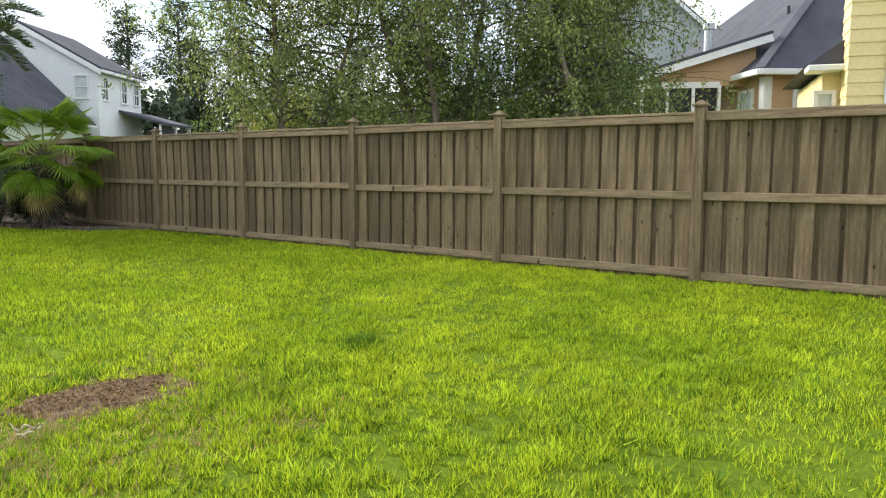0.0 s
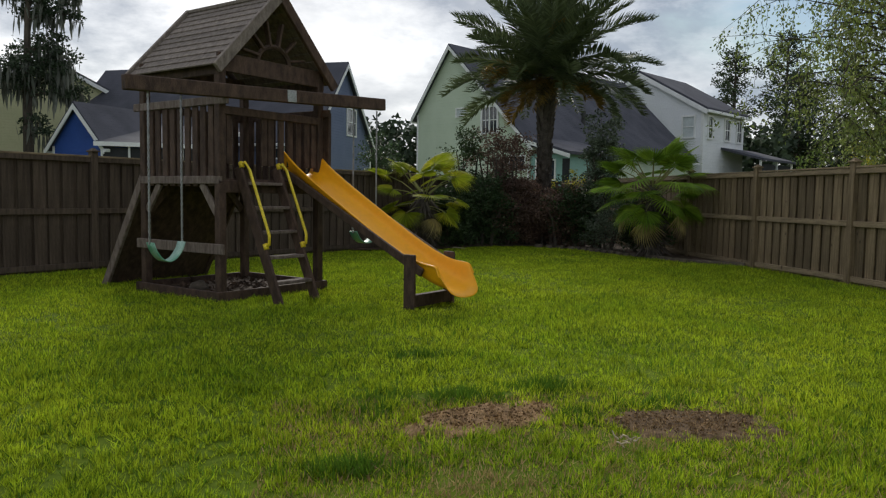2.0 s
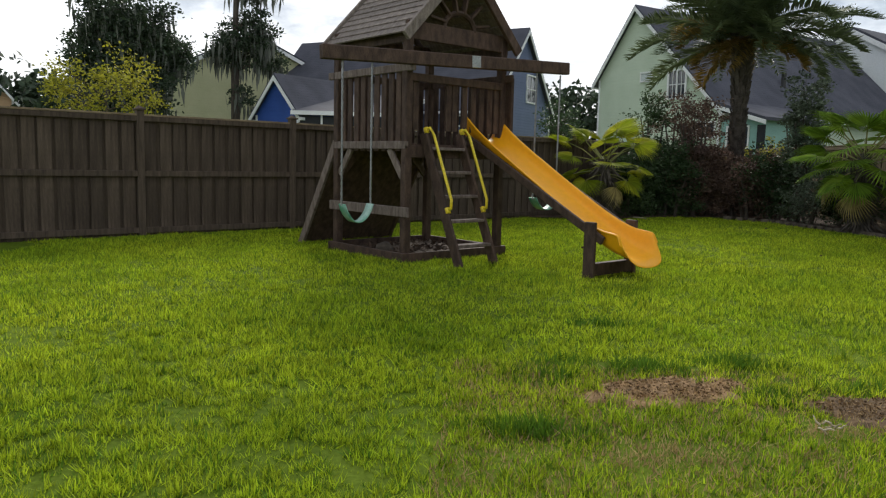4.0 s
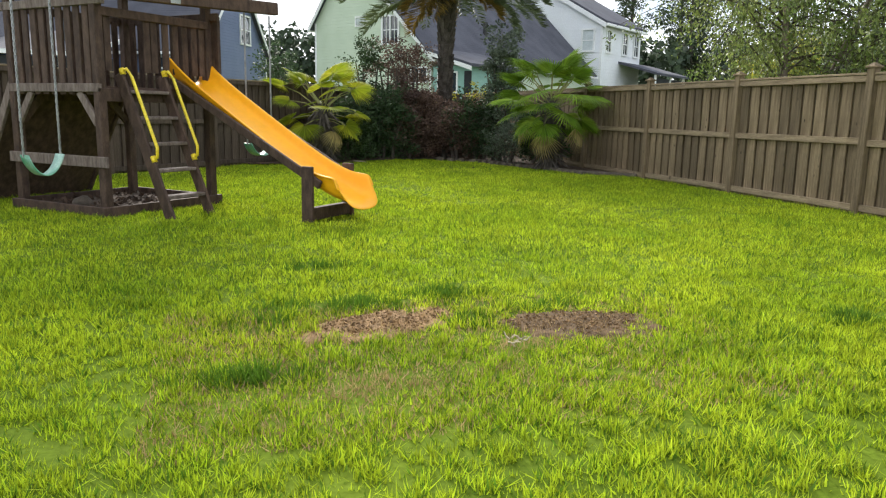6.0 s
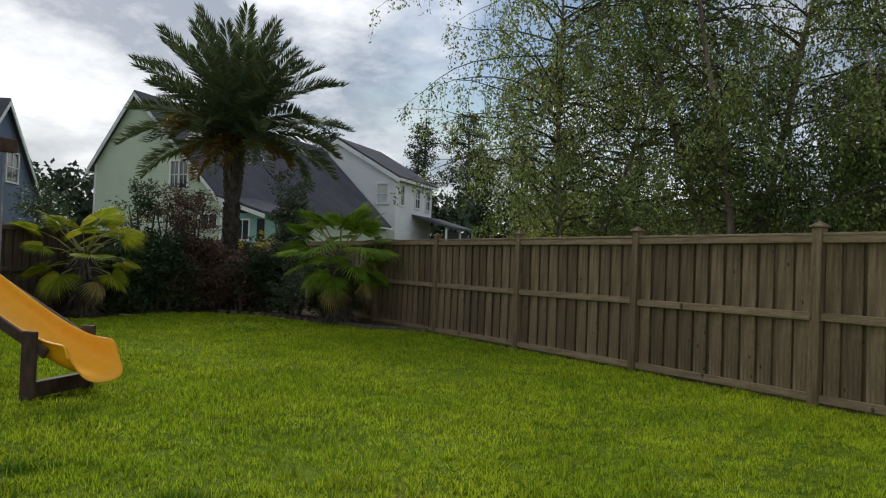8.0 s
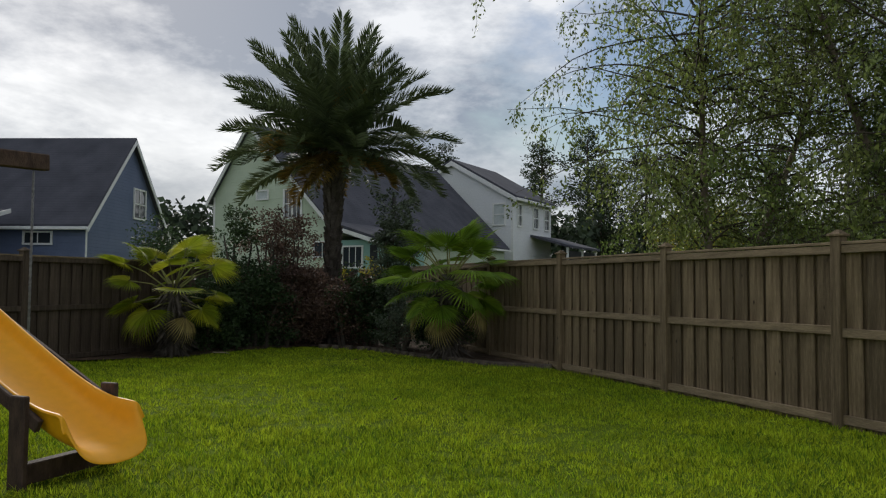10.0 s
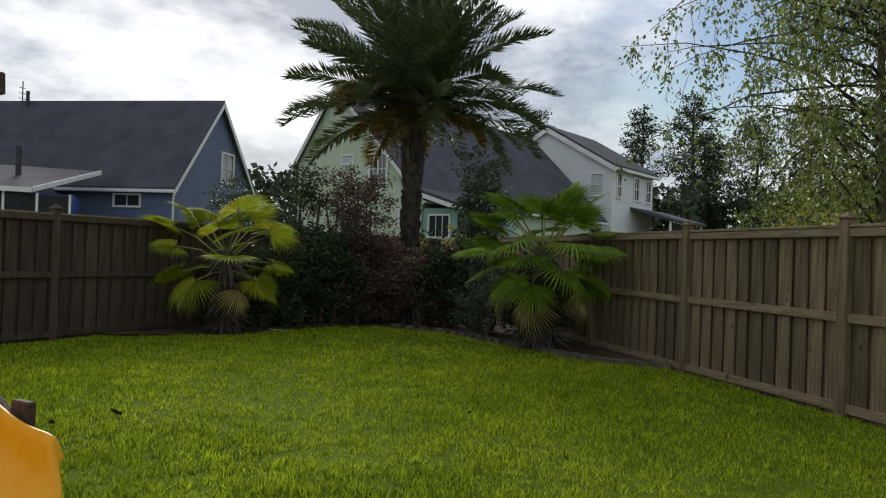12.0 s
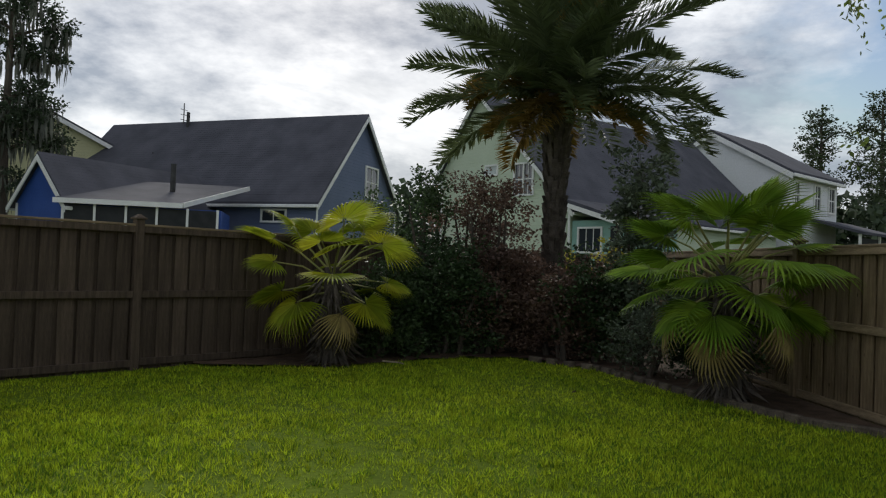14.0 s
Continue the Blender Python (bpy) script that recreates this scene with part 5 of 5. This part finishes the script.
def bare(x, y):
    out = np.zeros(len(x))
    for cx, cy, rx, ry, turn in ((-6.84, -8.33, 0.42, 0.19, 20), (-5.74, -8.58, 0.42, 0.22, -12)):
        c, s = math.cos(radians(turn)), math.sin(radians(turn))
        u, w = (c * (x - cx) + s * (y - cy)) / rx, (c * (y - cy) - s * (x - cx)) / ry
        out = np.maximum(out, 1.0 - np.hypot(u, w) + 0.42 * wave(x, y, 24, 1.0) + 0.2 * wave(x, y, 60, 2.0))
    return out


def thin(x, y):
    out = np.zeros(len(x))
    for cx, cy, rx, ry in ((-7.02, -9.25, 0.55, 0.24), (-6.15, -8.85, 0.45, 0.15)):
        out = np.maximum(out, 1.1 - np.hypot((x - cx) / rx, (y - cy) / ry) + 0.5 * wave(x, y, 22, 2.0))
    return np.clip(out, 0, 1)


def lush(x, y):
    out = np.zeros(len(x))
    for cx, cy, rx, ry in ((-6.95, -6.72, 0.36, 0.12), (-7.0, -7.93, 0.72, 0.2), (-6.4, -7.75, 0.36, 0.15), (-5.75, -8.15, 0.5, 0.13), (-7.45, -8.2, 0.22, 0.18), (-6.3, -8.35, 0.16, 0.14), (-7.6, -9.05, 0.3, 0.12), (-4.1, -8.9, 0.3, 0.12)):
        out = np.maximum(out, 1.15 - np.hypot((x - cx) / rx, (y - cy) / ry) + 0.45 * wave(x, y, 18, 4.0))
    return np.clip(out, 0, 1)


for x0, x1, y0, y1, dens, wd, hh, open_ in ((-6.8, 0, -14.5, -11.3, 5000, 0.009, 0.044, 0.9), (-10.5, 0, -11.3, -7.5, 11500, 0.009, 0.043, 0.9), (-13, -10.5, -11.3, -7.5, 4000, 0.009, 0.041, 0.8), (-13.5, 0, -7.5, -3.0, 5600, 0.0105, 0.043, 0.5), (-14, 0, -3.0, 1.0, 4600, 0.0115, 0.042, 0.22), (-14, 0, 1.0, 6.0, 3000, 0.013, 0.04, 0.05)):
    x, y = lawn_points(x0, x1, y0, y1, dens)
    r = rng.uniform(0, 1, len(x))
    clump = wave(x, y, 32, 0.3) * 0.6 + wave(x, y, 85, 1.3) * 0.8
    tuft = wave(x, y, 5.0, 5.0)
    keep = (bare(x, y) < 0.12) & (r > 0.9 * thin(x, y)) & (r > open_ * (0.40 - 1.15 * clump))
    x, y, clump, tuft = x[keep], y[keep], clump[keep], tuft[keep]
    lu = lush(x, y) * (1 - 0.6 * thin(x, y))
    h = hh * np.clip(1 + 0.7 * clump + 0.2 * tuft, 0.35, 2) * rng.uniform(0.6, 1.25, len(x)) * (1 + 0.8 * lu) * (1 - 0.45 * thin(x, y))
    dark = rng.uniform(0, 1, len(x)) < 0.18 + 0.85 * lu + 0.10 * np.clip(tuft, 0, 1)
    blades("grass", M_BLADE, x[~dark], y[~dark], h[~dark], wd, "short mown bright green grass blades")
    blades("grass", M_BLADE_DARK, x[dark], y[dark], h[dark], wd * 1.2, "darker lush grass in tufts round bare patches")
# dry straw in thin and bare spots
x, y = lawn_points(-8.0, -5.0, -9.8, -7.9, 6500)
t_ = np.maximum(thin(x, y), np.clip(bare(x, y) * 1.6 + 0.5, 0, 1.0) * (bare(x, y) > -0.05) * np.where(x < -6.3, 1.0, 0.55))
keep = rng.uniform(0, 1, len(x)) < 0.95 * t_
blades("dry_grass", M_STRAW, x[keep], y[keep], rng.uniform(0.018, 0.055, keep.sum()), 0.0085, "dry straw-coloured grass lying over bare soil")
# soil crumbs
n = 6000
a, r = rng.uniform(0, math.tau, n), np.sqrt(rng.uniform(0, 1, n))
pick = rng.integers(0, 2, n)
cx, cy = np.where(pick == 0, -6.84, -5.72), np.where(pick == 0, -8.33, -8.58)
c = np.column_stack((cx + 0.55 * r * np.cos(a), cy + 0.34 * r * np.sin(a), 0.012 + rng.uniform(0, 0.018, n)))
c = c[bare(c[:, 0], c[:, 1]) > rng.uniform(0.0, 0.35, n)]
n = len(c)
v, f = leaf_quads(c, rng.normal(0, 1, (n, 3)) * (1, 1, 0.5), rng.uniform(0.007, 0.02, n), 0.8, 0.3)
crumbs = scatter_mesh("soil_crumbs", M_SOIL, None, v, f, kind="stuff")
tagged(crumbs, "loose soil crumbs on the bare patches", "soil")


# ---- small things ----
random.seed(5)
for k in range(2):
    bm = bmesh.new()
    for _ in range(4):
        p = Vector((random.gauss(0, 0.025), random.gauss(0, 0.025), 0.02))
        tube(bm, limb(p, (random.gauss(0, 1), random.gauss(0, 1), 0.3), 0.055, 0.1, 5, 0.4), [0.005, 0.005, 0.004, 0.004, 0.003, 0.002], 5)
    ob = new("dead_root", mesh_of(bm, "dead_root", M_LITTER, True))
    ob.location = (-6.28 + 0.05 * k, -8.87 + 0.03 * (k % 2), 0.02)
    tagged(ob, "pale dead grass roots lying on the lawn", "roots", "dead roots on the lawn", "stuff")
for x, yy, s in ((-6.2, -1.72, 1.0), (-6.55, -2.0, 0.7), (-3.4, -2.0, 0.5), (-2.6, 2.3, 0.6)):
    bm = bmesh.new()
    rows = []
    for i in range(6):
        t0 = i / 5
        wdt = 0.03 * math.sin(math.pi * (0.1 + 0.85 * t0)) * s
        rows.append([bm.verts.new((k * wdt, 0.09 * s * (t0 - 0.5), 0.045 + 0.03 * s * (t0 - 0.4) ** 2 + abs(k) * 0.02 * s)) for k in (-1, 0, 1)])
    for r0, r1 in zip(rows, rows[1:]):
        for k in range(2):
            bm.faces.new((r0[k], r0[k + 1], r1[k + 1], r1[k]))
    lf = new("fallen_leaf", mesh_of(bm, "fallen_leaf", M_DEADLEAF, True))
    lf.matrix_basis = pose(x, yy, 0, 25, 30, random.uniform(0, 360))
    tagged(lf, "curled dark dead leaf lying on grass", "leaf", "fallen leaves")
bm = bmesh.new()
tube(bm, limb((0, 0, 0.02), (1, -0.3, 0.05), 0.75, 0.01, 7, 0.12), [0.012, 0.011, 0.01, 0.009, 0.008, 0.006, 0.005, 0.004], 6)
ob = new("fallen_stick", mesh_of(bm, "fallen_stick", M_LITTER))
ob.location = (-4.75, 4.35, 0.03)
tagged(ob, "pale fallen palm stalk at the bed edge", "stick")
bm = bmesh.new()
bmesh.ops.create_icosphere(bm, subdivisions=2, radius=0.11)
for vtx in bm.verts:
    vtx.co *= 1 + 0.3 * noise.noise(vtx.co * 12)
    vtx.co.z *= 0.75
ob = new("rock", mesh_of(bm, "rock", M_STONE, True))
ob.matrix_basis = play.matrix_basis @ pose(0.12, 0.55, 0.1)
tagged(ob, "dark round stone in the sandbox frame", "rock")
